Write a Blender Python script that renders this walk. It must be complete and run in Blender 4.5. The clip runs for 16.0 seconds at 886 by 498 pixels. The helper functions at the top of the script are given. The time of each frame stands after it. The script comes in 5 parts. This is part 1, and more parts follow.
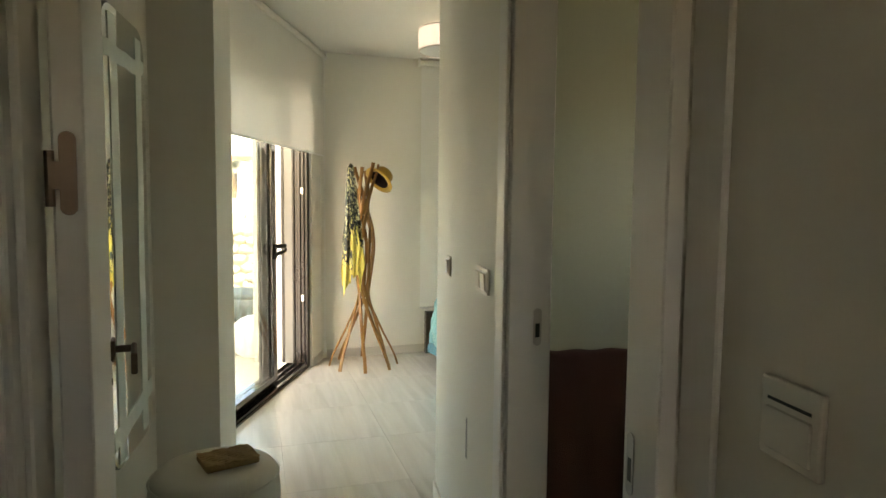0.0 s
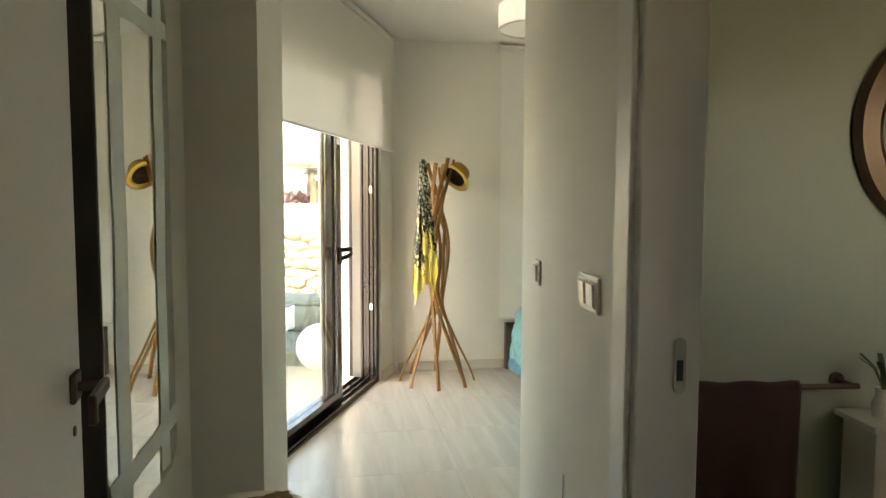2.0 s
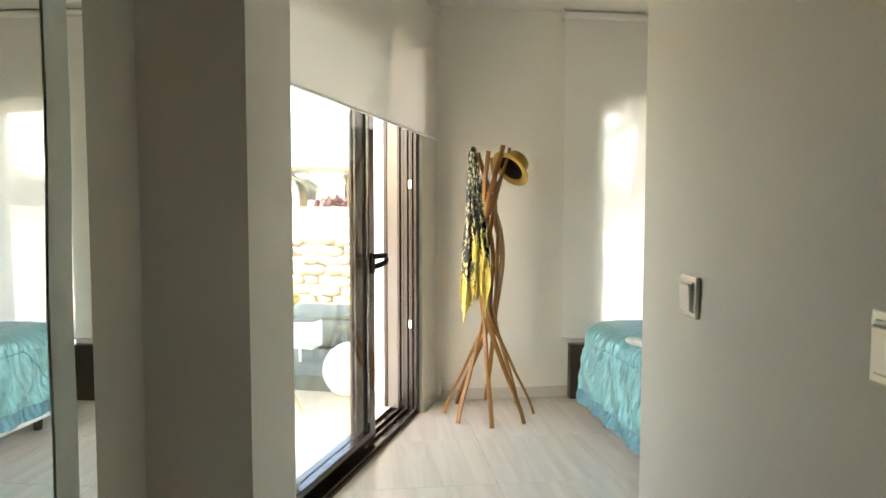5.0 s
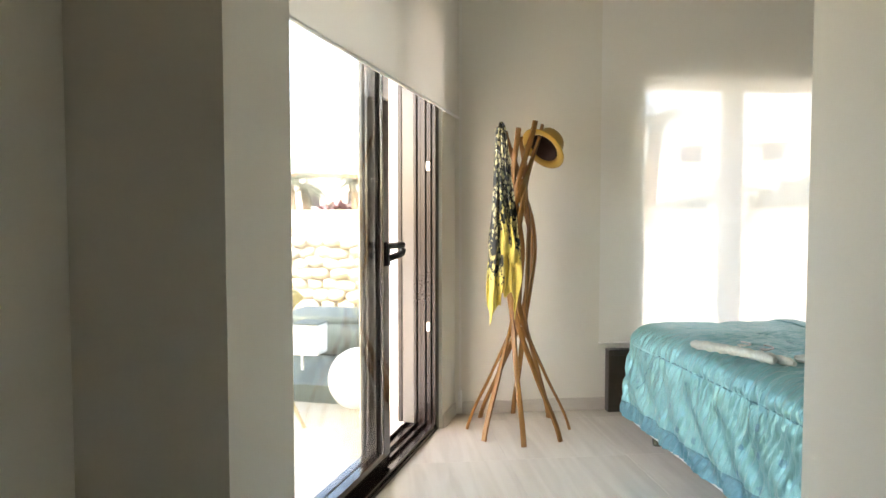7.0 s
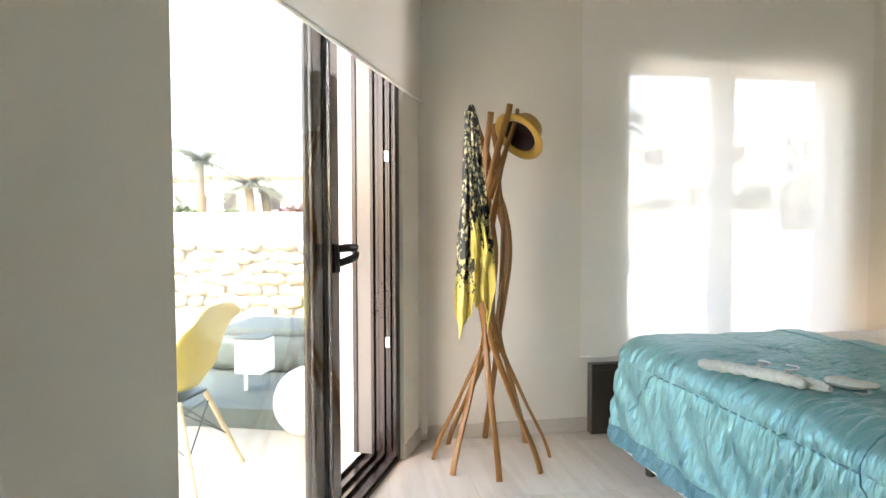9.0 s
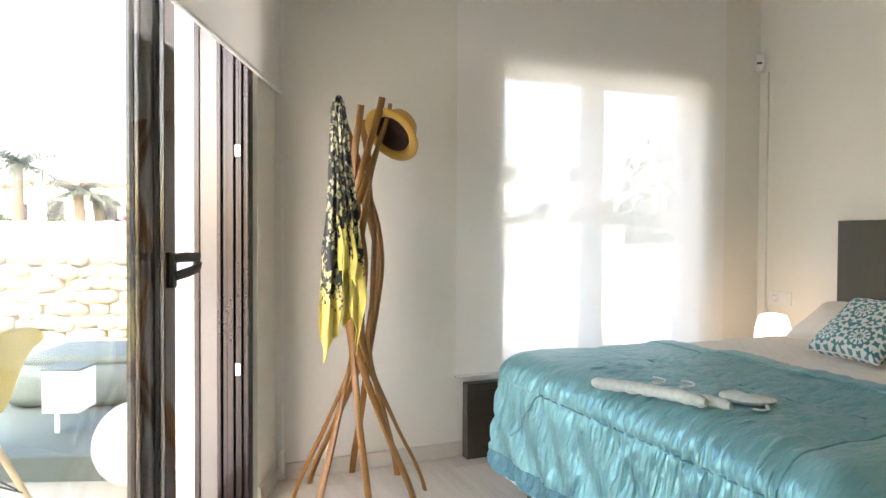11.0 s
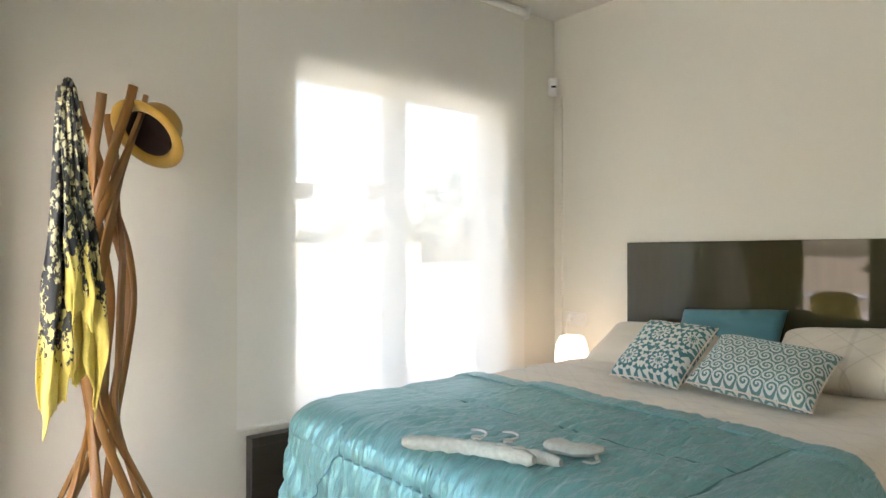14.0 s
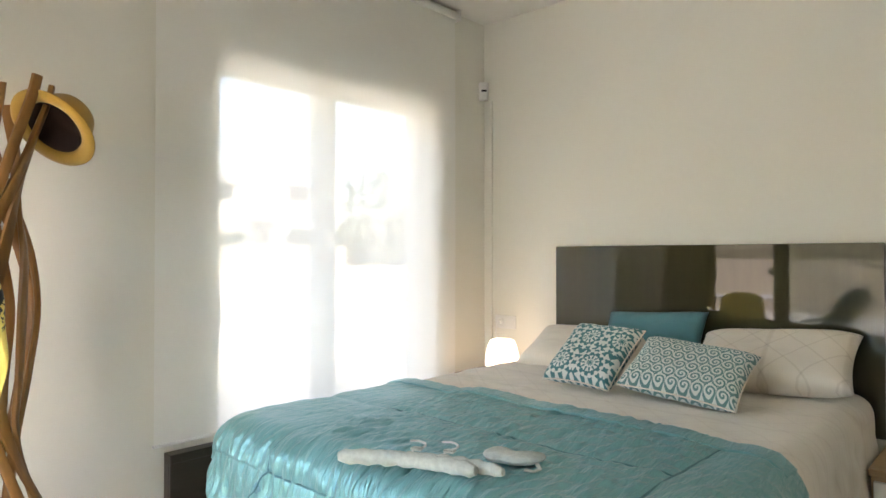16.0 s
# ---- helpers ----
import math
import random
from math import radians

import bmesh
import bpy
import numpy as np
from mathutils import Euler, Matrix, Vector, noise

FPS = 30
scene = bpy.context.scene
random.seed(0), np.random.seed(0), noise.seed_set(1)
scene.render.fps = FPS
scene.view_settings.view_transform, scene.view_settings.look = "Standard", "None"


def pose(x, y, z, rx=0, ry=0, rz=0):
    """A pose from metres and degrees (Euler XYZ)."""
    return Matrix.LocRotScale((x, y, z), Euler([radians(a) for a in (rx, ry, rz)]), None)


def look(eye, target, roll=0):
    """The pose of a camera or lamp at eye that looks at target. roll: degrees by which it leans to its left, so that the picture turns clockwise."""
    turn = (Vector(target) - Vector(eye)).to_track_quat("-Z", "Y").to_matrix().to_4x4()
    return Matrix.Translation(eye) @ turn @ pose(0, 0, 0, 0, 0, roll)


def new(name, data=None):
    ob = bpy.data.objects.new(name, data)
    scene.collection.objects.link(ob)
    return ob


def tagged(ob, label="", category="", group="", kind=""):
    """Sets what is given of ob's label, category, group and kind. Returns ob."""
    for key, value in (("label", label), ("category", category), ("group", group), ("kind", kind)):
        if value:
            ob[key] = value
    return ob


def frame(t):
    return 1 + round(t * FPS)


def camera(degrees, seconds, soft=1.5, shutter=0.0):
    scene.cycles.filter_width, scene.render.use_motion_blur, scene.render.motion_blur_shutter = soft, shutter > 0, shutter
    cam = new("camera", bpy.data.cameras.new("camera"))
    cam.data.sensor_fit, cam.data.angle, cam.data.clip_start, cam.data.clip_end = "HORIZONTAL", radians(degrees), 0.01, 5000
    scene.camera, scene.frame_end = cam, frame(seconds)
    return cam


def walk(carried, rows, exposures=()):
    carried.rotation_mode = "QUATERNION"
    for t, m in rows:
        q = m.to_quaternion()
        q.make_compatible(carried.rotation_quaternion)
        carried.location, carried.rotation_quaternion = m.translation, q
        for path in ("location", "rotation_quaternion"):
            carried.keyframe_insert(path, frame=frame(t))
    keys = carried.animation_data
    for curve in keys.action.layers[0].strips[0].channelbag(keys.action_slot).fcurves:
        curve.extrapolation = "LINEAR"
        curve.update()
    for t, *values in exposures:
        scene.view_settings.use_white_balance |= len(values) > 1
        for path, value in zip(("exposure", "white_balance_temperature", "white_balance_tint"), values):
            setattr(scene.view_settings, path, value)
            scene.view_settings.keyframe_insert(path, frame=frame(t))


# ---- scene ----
cam = camera(69.9, 16.0)

PATH = [
    (0, (-0.625, -0.036, 1.395), (-0.042, 1.87, 1.24), 0.6),
    (0.5, (-0.591, 0.086, 1.382), (-0.076, 2.012, 1.229), 0.5),
    (1, (-0.558, 0.22, 1.378), (-0.108, 2.163, 1.225), 0.2),
    (1.5, (-0.525, 0.336, 1.364), (-0.133, 2.292, 1.217), 0.1),
    (2, (-0.5, 0.47, 1.342), (-0.156, 2.436, 1.204), 0.2),
    (2.5, (-0.491, 0.605, 1.336), (-0.175, 2.575, 1.203), 0.5),
    (3, (-0.482, 0.732, 1.336), (-0.188, 2.706, 1.206), 0.5),
    (3.5, (-0.466, 0.857, 1.332), (-0.192, 2.834, 1.204), 0.2),
    (4, (-0.449, 0.987, 1.317), (-0.193, 2.966, 1.193), 0.1),
    (6.5, (-0.505, 1.663, 1.207), (-0.295, 3.649, 1.095), 0.0),
    (7, (-0.513, 1.772, 1.17), (-0.295, 3.759, 1.075), 0.0),
    (7.5, (-0.497, 1.899, 1.177), (-0.282, 3.885, 1.077), -0.1),
    (8, (-0.477, 2.016, 1.153), (-0.25, 4.0, 1.064), -0.2),
    (10.5, (-0.426, 2.489, 1.137), (0.204, 4.386, 1.076), 0.3),
    (11, (-0.418, 2.557, 1.117), (0.34, 4.408, 1.078), 0.3),
    (11.5, (-0.392, 2.636, 1.108), (0.5, 4.426, 1.085), 0.2),
    (12, (-0.357, 2.697, 1.111), (0.633, 4.435, 1.098), 0.1),
    (12.5, (-0.317, 2.76, 1.124), (0.761, 4.445, 1.118), -0.0),
    (13, (-0.28, 2.819, 1.134), (0.876, 4.451, 1.134), -0.0),
    (13.5, (-0.241, 2.864, 1.144), (0.994, 4.437, 1.153), 0.1),
    (14, (-0.216, 2.895, 1.149), (1.08, 4.418, 1.166), 0.0),
    (14.5, (-0.207, 2.912, 1.156), (1.145, 4.386, 1.178), 0.0),
    (15, (-0.207, 2.93, 1.157), (1.192, 4.359, 1.181), 0.1),
    (15.5, (-0.212, 2.945, 1.157), (1.227, 4.334, 1.182), 0.0),
    (16, (-0.21, 2.959, 1.158), (1.259, 4.316, 1.182), -0.0),
]
walk(cam, [(t, look(eye, target, roll)) for t, eye, target, roll in PATH], [
    (0, 3.74, 9000, 11), (4, 3.76, 8350, 14), (7, 3.75, 7900, 19), (10.5, 3.76, 7300, 21), (16, 3.8, 7450, 19)])

# ---- world and light ----
world = bpy.data.worlds.new("sky")
scene.world = world
world.use_nodes = True
wn = world.node_tree.nodes
sky = wn.new("ShaderNodeTexSky")
sky.sky_type = 'NISHITA'
sky.sun_disc = False
sky.sun_elevation = radians(48)
sky.sun_rotation = radians(205)
sky.air_density = 1.0
sky.dust_density = 3.0
wn["Background"].inputs["Strength"].default_value = 0.15
world.node_tree.links.new(sky.outputs[0], wn["Background"].inputs["Color"])

sun = new("sun", bpy.data.lights.new("sun", 'SUN'))
sun.data.energy = 1.0
sun.data.angle = radians(10)
sun.data.color = (1.0, 0.95, 0.87)
sun.matrix_world = look((0, 0, 20), (0 + 0.42 * 10, 0.9 * 10, 20 - 11))


# ---- helpers of this scene ----
def mat(name, col, rough=0.5, metal=0.0, scale=30.0, var=0.06, bump=0.05, stretch=(1, 1, 1), coat=0.0, spec=0.5, big=3.0, sheen=0.0, coord='Object', distance=0.02):
    m = bpy.data.materials.new(name)
    m.use_nodes = True
    nt = m.node_tree
    n, l = nt.nodes, nt.links
    b = n["Principled BSDF"]
    b.inputs["Roughness"].default_value = rough
    b.inputs["Metallic"].default_value = metal
    b.inputs["Coat Weight"].default_value = coat
    b.inputs["Coat Roughness"].default_value = 0.04
    b.inputs["Specular IOR Level"].default_value = spec
    b.inputs["Sheen Weight"].default_value = sheen
    tc = n.new("ShaderNodeTexCoord")
    mp = n.new("ShaderNodeMapping")
    mp.inputs["Scale"].default_value = stretch
    l.new(tc.outputs[coord], mp.inputs[0])
    n1 = n.new("ShaderNodeTexNoise")
    n1.inputs["Scale"].default_value = scale
    n1.inputs["Detail"].default_value = 6
    n2 = n.new("ShaderNodeTexNoise")
    n2.inputs["Scale"].default_value = big
    n2.inputs["Detail"].default_value = 3
    l.new(mp.outputs[0], n1.inputs[0])
    l.new(mp.outputs[0], n2.inputs[0])
    add = n.new("ShaderNodeMath")
    add.operation = 'ADD'
    l.new(n1.outputs[0], add.inputs[0])
    l.new(n2.outputs[0], add.inputs[1])
    ramp = n.new("ShaderNodeMapRange")
    ramp.inputs[1].default_value, ramp.inputs[2].default_value = 0.6, 1.4
    ramp.inputs[3].default_value, ramp.inputs[4].default_value = 1 - var, 1 + var
    l.new(add.outputs[0], ramp.inputs[0])
    mul = n.new("ShaderNodeMix")
    mul.data_type = 'RGBA'
    mul.blend_type = 'MULTIPLY'
    mul.inputs[0].default_value = 1.0
    mul.inputs[6].default_value = (*col, 1)
    l.new(ramp.outputs[0], mul.inputs[7])
    l.new(mul.outputs[2], b.inputs["Base Color"])
    if bump:
        bp = n.new("ShaderNodeBump")
        bp.inputs["Strength"].default_value = bump
        bp.inputs["Distance"].default_value = distance
        l.new(n1.outputs[0], bp.inputs["Height"])
        l.new(bp.outputs[0], b.inputs["Normal"])
    return m


def bsdf(m):
    return m.node_tree.nodes["Principled BSDF"]


def base_link(m):
    """The socket that feeds the base colour, to work further on it."""
    return bsdf(m).inputs["Base Color"].links[0].from_socket


def box_bm(x0, x1, y0, y1, z0, z1, bevel=0.0, seg=1, bm=None):
    part_bm = bmesh.new()
    vs = [part_bm.verts.new((x, y, z)) for x in (x0, x1) for y in (y0, y1) for z in (z0, z1)]
    for f in ((0, 1, 3, 2), (4, 6, 7, 5), (0, 4, 5, 1), (2, 3, 7, 6), (0, 2, 6, 4), (1, 5, 7, 3)):
        part_bm.faces.new([vs[i] for i in f])
    bmesh.ops.recalc_face_normals(part_bm, faces=part_bm.faces)
    if bevel:
        bmesh.ops.bevel(part_bm, geom=part_bm.edges[:], offset=bevel, segments=seg, affect='EDGES', profile=0.5)
    if bm is None:
        return part_bm
    tmp = bpy.data.meshes.new("tmp")
    part_bm.to_mesh(tmp)
    part_bm.free()
    bm.from_mesh(tmp)
    bpy.data.meshes.remove(tmp)
    return bm


def join_bm(bm, other):
    tmp = bpy.data.meshes.new("tmp")
    other.to_mesh(tmp)
    other.free()
    bm.from_mesh(tmp)
    bpy.data.meshes.remove(tmp)
    return bm


def lathe_bm(profile, seg=32, centre=(0, 0, 0)):
    """Turns a profile of (radius, height) about the z axis."""
    bm = bmesh.new()
    rings = []
    for r, z in profile:
        if r < 1e-5:
            rings.append([bm.verts.new((centre[0], centre[1], centre[2] + z))])
        else:
            rings.append([bm.verts.new((centre[0] + r * math.cos(2 * math.pi * i / seg), centre[1] + r * math.sin(2 * math.pi * i / seg), centre[2] + z)) for i in range(seg)])
    for a, b in zip(rings, rings[1:]):
        for i in range(seg):
            j = (i + 1) % seg
            if len(a) == 1 and len(b) > 1:
                bm.faces.new((a[0], b[j], b[i]))
            elif len(b) == 1 and len(a) > 1:
                bm.faces.new((a[i], a[j], b[0]))
            elif len(a) > 1:
                bm.faces.new((a[i], a[j], b[j], b[i]))
    bmesh.ops.recalc_face_normals(bm, faces=bm.faces)
    return bm


def tube_bm(points, radius, seg=8, flat=1.0, caps=True, up=None):
    """A round or flattened bar along a line of points; radius may be a list."""
    bm = bmesh.new()
    pts = [Vector(p) for p in points]
    rings = []
    for i, p in enumerate(pts):
        d = (pts[min(i + 1, len(pts) - 1)] - pts[max(i - 1, 0)]).normalized()
        ref = Vector(up) if up is not None else (Vector((0, 0, 1)) if abs(d.z) < 0.9 else Vector((1, 0, 0)))
        a = d.cross(ref).normalized()
        b = a.cross(d).normalized()
        r = radius[i] if isinstance(radius, (list, tuple)) else radius
        rings.append([bm.verts.new(p + a * r * math.cos(2 * math.pi * k / seg) + b * r * flat * math.sin(2 * math.pi * k / seg)) for k in range(seg)])
    for a, b in zip(rings, rings[1:]):
        for k in range(seg):
            bm.faces.new((a[k], a[(k + 1) % seg], b[(k + 1) % seg], b[k]))
    if caps:
        bm.faces.new(rings[0][::-1])
        bm.faces.new(rings[-1])
    bmesh.ops.recalc_face_normals(bm, faces=bm.faces)
    return bm


def bar_bm(points, w, h, facing):
    """A rectangular bar along points; facing is the direction of its width w."""
    bm = bmesh.new()
    pts = [Vector(p) for p in points]
    rings = []
    c = 0.3
    for i, p in enumerate(pts):
        d = (pts[min(i + 1, len(pts) - 1)] - pts[max(i - 1, 0)]).normalized()
        a = Vector(facing[i] if isinstance(facing, list) else facing)
        a = (a - d * a.dot(d)).normalized()
        b = d.cross(a)
        ring = []
        for sx, sy in ((1, c), (c, 1), (-c, 1), (-1, c), (-1, -c), (-c, -1), (c, -1), (1, -c)):
            ring.append(bm.verts.new(p + a * w / 2 * (sx if abs(sx) == 1 else sx * 2.2) + b * h / 2 * (sy if abs(sy) == 1 else sy * 2.2)))
        rings.append(ring)
    for a, b in zip(rings, rings[1:]):
        for k in range(8):
            bm.faces.new((a[k], a[(k + 1) % 8], b[(k + 1) % 8], b[k]))
    bm.faces.new(rings[0][::-1])
    bm.faces.new(rings[-1])
    bmesh.ops.recalc_face_normals(bm, faces=bm.faces)
    return bm


def grid_bm(nu, nv, fn):
    """A sheet of nu x nv quads; fn(u, v) gives the place for u, v in 0..1."""
    bm = bmesh.new()
    vs = [[bm.verts.new(fn(i / nu, j / nv)) for j in range(nv + 1)] for i in range(nu + 1)]
    for i in range(nu):
        for j in range(nv):
            bm.faces.new((vs[i][j], vs[i + 1][j], vs[i + 1][j + 1], vs[i][j + 1]))
    return bm


def prism_bm(outline, z0, z1, bevel=0.0):
    bm = bmesh.new()
    lo = [bm.verts.new((x, y, z0)) for x, y in outline]
    hi = [bm.verts.new((x, y, z1)) for x, y in outline]
    n = len(outline)
    bm.faces.new(lo[::-1])
    bm.faces.new(hi)
    for i in range(n):
        bm.faces.new((lo[i], lo[(i + 1) % n], hi[(i + 1) % n], hi[i]))
    bmesh.ops.recalc_face_normals(bm, faces=bm.faces)
    if bevel:
        bmesh.ops.bevel(bm, geom=bm.edges[:], offset=bevel, segments=2, affect='EDGES', profile=0.5)
    return bm


def mesh_of(name, bm, material, smooth=False, angle=0.0):
    me = bpy.data.meshes.new(name)
    bm.to_mesh(me)
    bm.free()
    if material:
        me.materials.append(material)
    if smooth:
        for p in me.polygons:
            p.use_smooth = True
        if angle:
            me.set_sharp_from_angle(angle=radians(angle))
    return me


def part(name, bm, material, parent, label="", m=None, smooth=False, angle=35.0):
    ob = new(name, mesh_of(name, bm, material, smooth, angle))
    ob.parent = parent
    if m is not None:
        ob.matrix_local = m
    if label:
        tagged(ob, label)
    return ob


def solid(name, bm, material, label="", category="", kind="", m=None, smooth=False, angle=35.0, group=""):
    ob = new(name, mesh_of(name, bm, material, smooth, angle))
    if m is not None:
        ob.matrix_world = m
    return tagged(ob, label, category, group, kind)


def thing(name, label, category, m=None, kind="", group=""):
    ob = new(name)
    ob.empty_display_size = 0.05
    if m is not None:
        ob.matrix_world = m
    return tagged(ob, label, category, group, kind)


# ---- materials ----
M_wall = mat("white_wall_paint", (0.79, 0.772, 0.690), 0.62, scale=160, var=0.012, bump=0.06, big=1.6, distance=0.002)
M_ceil = mat("ceiling_paint", (0.82, 0.805, 0.745), 0.8, scale=140, var=0.01, bump=0.04, distance=0.002)
M_bathwall = mat("bathroom_tile_paint", (0.42, 0.47, 0.37), 0.45, scale=60, var=0.02, bump=0.02)
M_trim = mat("white_lacquer_trim", (0.80, 0.79, 0.75), 0.32, scale=40, var=0.01, bump=0.01)
M_doorleaf = mat("white_lacquered_door", (0.78, 0.77, 0.73), 0.35, scale=35, var=0.012, bump=0.012)
M_joint = mat("grout", (0.61, 0.575, 0.505), 0.9, scale=200, var=0.05, bump=0.05)
M_skirt = mat("stone_skirting", (0.62, 0.58, 0.51), 0.3, scale=12, var=0.06, bump=0.01, stretch=(1, 6, 6))
M_dark = mat("bronze_aluminium", (0.020, 0.012, 0.009), 0.22, metal=0.0, scale=90, var=0.06, bump=0.015)
M_sash = mat("bronze_gloss_sash", (0.020, 0.012, 0.009), 0.12, scale=90, var=0.06, bump=0.0, coat=0.5)
M_screen = mat("grey_screen_panel", (0.16, 0.155, 0.14), 0.16, scale=80, var=0.03, bump=0)
M_gasket = mat("black_rubber", (0.015, 0.015, 0.015), 0.7, scale=100, var=0.05, bump=0)
M_steel = mat("brushed_steel", (0.56, 0.54, 0.51), 0.28, metal=1.0, scale=120, var=0.05, bump=0.02, stretch=(1, 8, 1))
M_chrome = mat("polished_steel", (0.7, 0.69, 0.67), 0.12, metal=1.0, scale=60, var=0.02, bump=0)
M_hinge = mat("satin_nickel_dark", (0.14, 0.10, 0.072), 0.42, metal=0.85, scale=80, var=0.08, bump=0.02)
M_switch = mat("champagne_switch_frame", (0.70, 0.66, 0.58), 0.32, metal=0.35, scale=80, var=0.02, bump=0)
M_plastic = mat("white_plastic", (0.82, 0.81, 0.78), 0.3, scale=80, var=0.01, bump=0)
M_black = mat("black_plastic", (0.02, 0.02, 0.02), 0.4, scale=80, var=0.02, bump=0)
M_wood = mat("beech_bent_wood", (0.27, 0.124, 0.029), 0.40, scale=14, var=0.16, bump=0.03, stretch=(7, 7, 0.6), big=5, distance=0.004)
M_wenge = mat("dark_brown_gloss_lacquer", (0.052, 0.047, 0.022), 0.035, scale=10, var=0.12, bump=0.0, stretch=(4, 4, 0.4), coat=0.2, spec=0.5)
M_bench = mat("dark_brown_wood_panel", (0.050, 0.038, 0.026), 0.3, scale=14, var=0.18, bump=0.01, stretch=(0.6, 6, 6))
M_linen = mat("cream_bed_linen", (0.80, 0.71, 0.59), 0.75, scale=260, var=0.03, bump=0.12, sheen=0.2, distance=0.003)
M_white_sheet = mat("white_bed_skirt", (0.80, 0.79, 0.76), 0.8, scale=200, var=0.02, bump=0.08, distance=0.003)
M_maroon = mat("maroon_terry", (0.085, 0.034, 0.026), 0.95, scale=220, var=0.2, bump=0.5, sheen=0.4, distance=0.006)
M_felt = mat("mustard_felt", (0.41, 0.24, 0.032), 0.85, scale=240, var=0.12, bump=0.2, sheen=0.3, distance=0.003)
M_hatband = mat("dark_hat_lining", (0.05, 0.025, 0.018), 0.9, scale=160, var=0.1, bump=0.1)
M_pouf = mat("off_white_leatherette", (0.66, 0.63, 0.54), 0.45, scale=180, var=0.03, bump=0.06, distance=0.003)
M_shade = mat("pleated_white_shade", (0.80, 0.74, 0.68), 0.8, scale=100, var=0.02, bump=0.03)
M_stone_terr = mat("pale_terrace_tile", (0.56, 0.54, 0.50), 0.5, scale=12, var=0.05, bump=0.03)
M_render = mat("white_render", (0.82, 0.81, 0.78), 0.85, scale=60, var=0.02, bump=0.15)
M_sofa = mat("grey_outdoor_fabric", (0.12, 0.15, 0.14), 0.85, scale=160, var=0.05, bump=0.15)
M_shell = mat("mustard_chair_shell", (0.62, 0.50, 0.10), 0.4, scale=60, var=0.03, bump=0.01)
M_ash = mat("pale_ash_legs", (0.62, 0.50, 0.33), 0.5, scale=14, var=0.1, bump=0.02, stretch=(6, 6, 1))
M_wire = mat("black_wire", (0.03, 0.03, 0.03), 0.4, metal=0.6, scale=60, var=0.02, bump=0)
M_ball = mat("white_polyethylene", (0.84, 0.83, 0.80), 0.35, scale=60, var=0.01, bump=0)
M_ground = mat("dry_earth", (0.38, 0.32, 0.23), 0.95, scale=6, var=0.2, bump=0.3, big=0.4)
M_rock = mat("limestone_rubble", (0.45, 0.42, 0.37), 0.9, scale=16, var=0.25, bump=0.6, big=4)
M_leaf = mat("palm_frond", (0.11, 0.125, 0.10), 0.6, scale=20, var=0.3, bump=0)
M_shrub = mat("shrub_leaves", (0.075, 0.11, 0.05), 0.65, scale=20, var=0.35, bump=0)
M_pink = mat("bougainvillea", (0.30, 0.17, 0.20), 0.65, scale=20, var=0.3, bump=0)
M_bark = mat("palm_bark", (0.22, 0.17, 0.12), 0.9, scale=20, var=0.3, bump=0.5)
M_roof = mat("clay_roof_tile", (0.42, 0.20, 0.12), 0.8, scale=8, var=0.2, bump=0.3)
M_oak = mat("light_oak", (0.40, 0.26, 0.14), 0.45, scale=12, var=0.15, bump=0.02, stretch=(8, 1, 8))


def mat_floor():
    """Pale travertine-look porcelain with long soft veins; each tile shifted by its own random."""
    m = mat("pale_travertine_tile", (0.66, 0.62, 0.54), 0.22, scale=3.2, var=0.03, bump=0.006, big=1.1, distance=0.004)
    n, l = m.node_tree.nodes, m.node_tree.links
    src = base_link(m)
    tc = n.new("ShaderNodeTexCoord")
    info = n.new("ShaderNodeObjectInfo")
    off = n.new("ShaderNodeVectorMath")
    off.operation = 'ADD'
    sc = n.new("ShaderNodeMath")
    sc.operation = 'MULTIPLY'
    sc.inputs[1].default_value = 37.0
    l.new(info.outputs["Random"], sc.inputs[0])
    l.new(tc.outputs["Object"], off.inputs[0])
    l.new(sc.outputs[0], off.inputs[1])
    mp = n.new("ShaderNodeMapping")
    mp.inputs["Scale"].default_value = (9, 0.7, 1)
    l.new(off.outputs[0], mp.inputs[0])
    nz = n.new("ShaderNodeTexNoise")
    nz.inputs["Scale"].default_value = 1.6
    nz.inputs["Detail"].default_value = 7
    nz.inputs["Distortion"].default_value = 0.6
    l.new(mp.outputs[0], nz.inputs[0])
    cr = n.new("ShaderNodeValToRGB")
    cr.color_ramp.elements[0].position, cr.color_ramp.elements[0].color = 0.35, (0.91, 0.90, 0.88, 1)
    cr.color_ramp.elements[1].position, cr.color_ramp.elements[1].color = 0.62, (1.05, 1.05, 1.05, 1)
    l.new(nz.outputs[0], cr.inputs[0])
    mx = n.new("ShaderNodeMix")
    mx.data_type = 'RGBA'
    mx.blend_type = 'MULTIPLY'
    mx.inputs[0].default_value = 1.0
    l.new(src, mx.inputs[6])
    l.new(cr.outputs[0], mx.inputs[7])
    l.new(mx.outputs[2], bsdf(m).inputs["Base Color"])
    return m


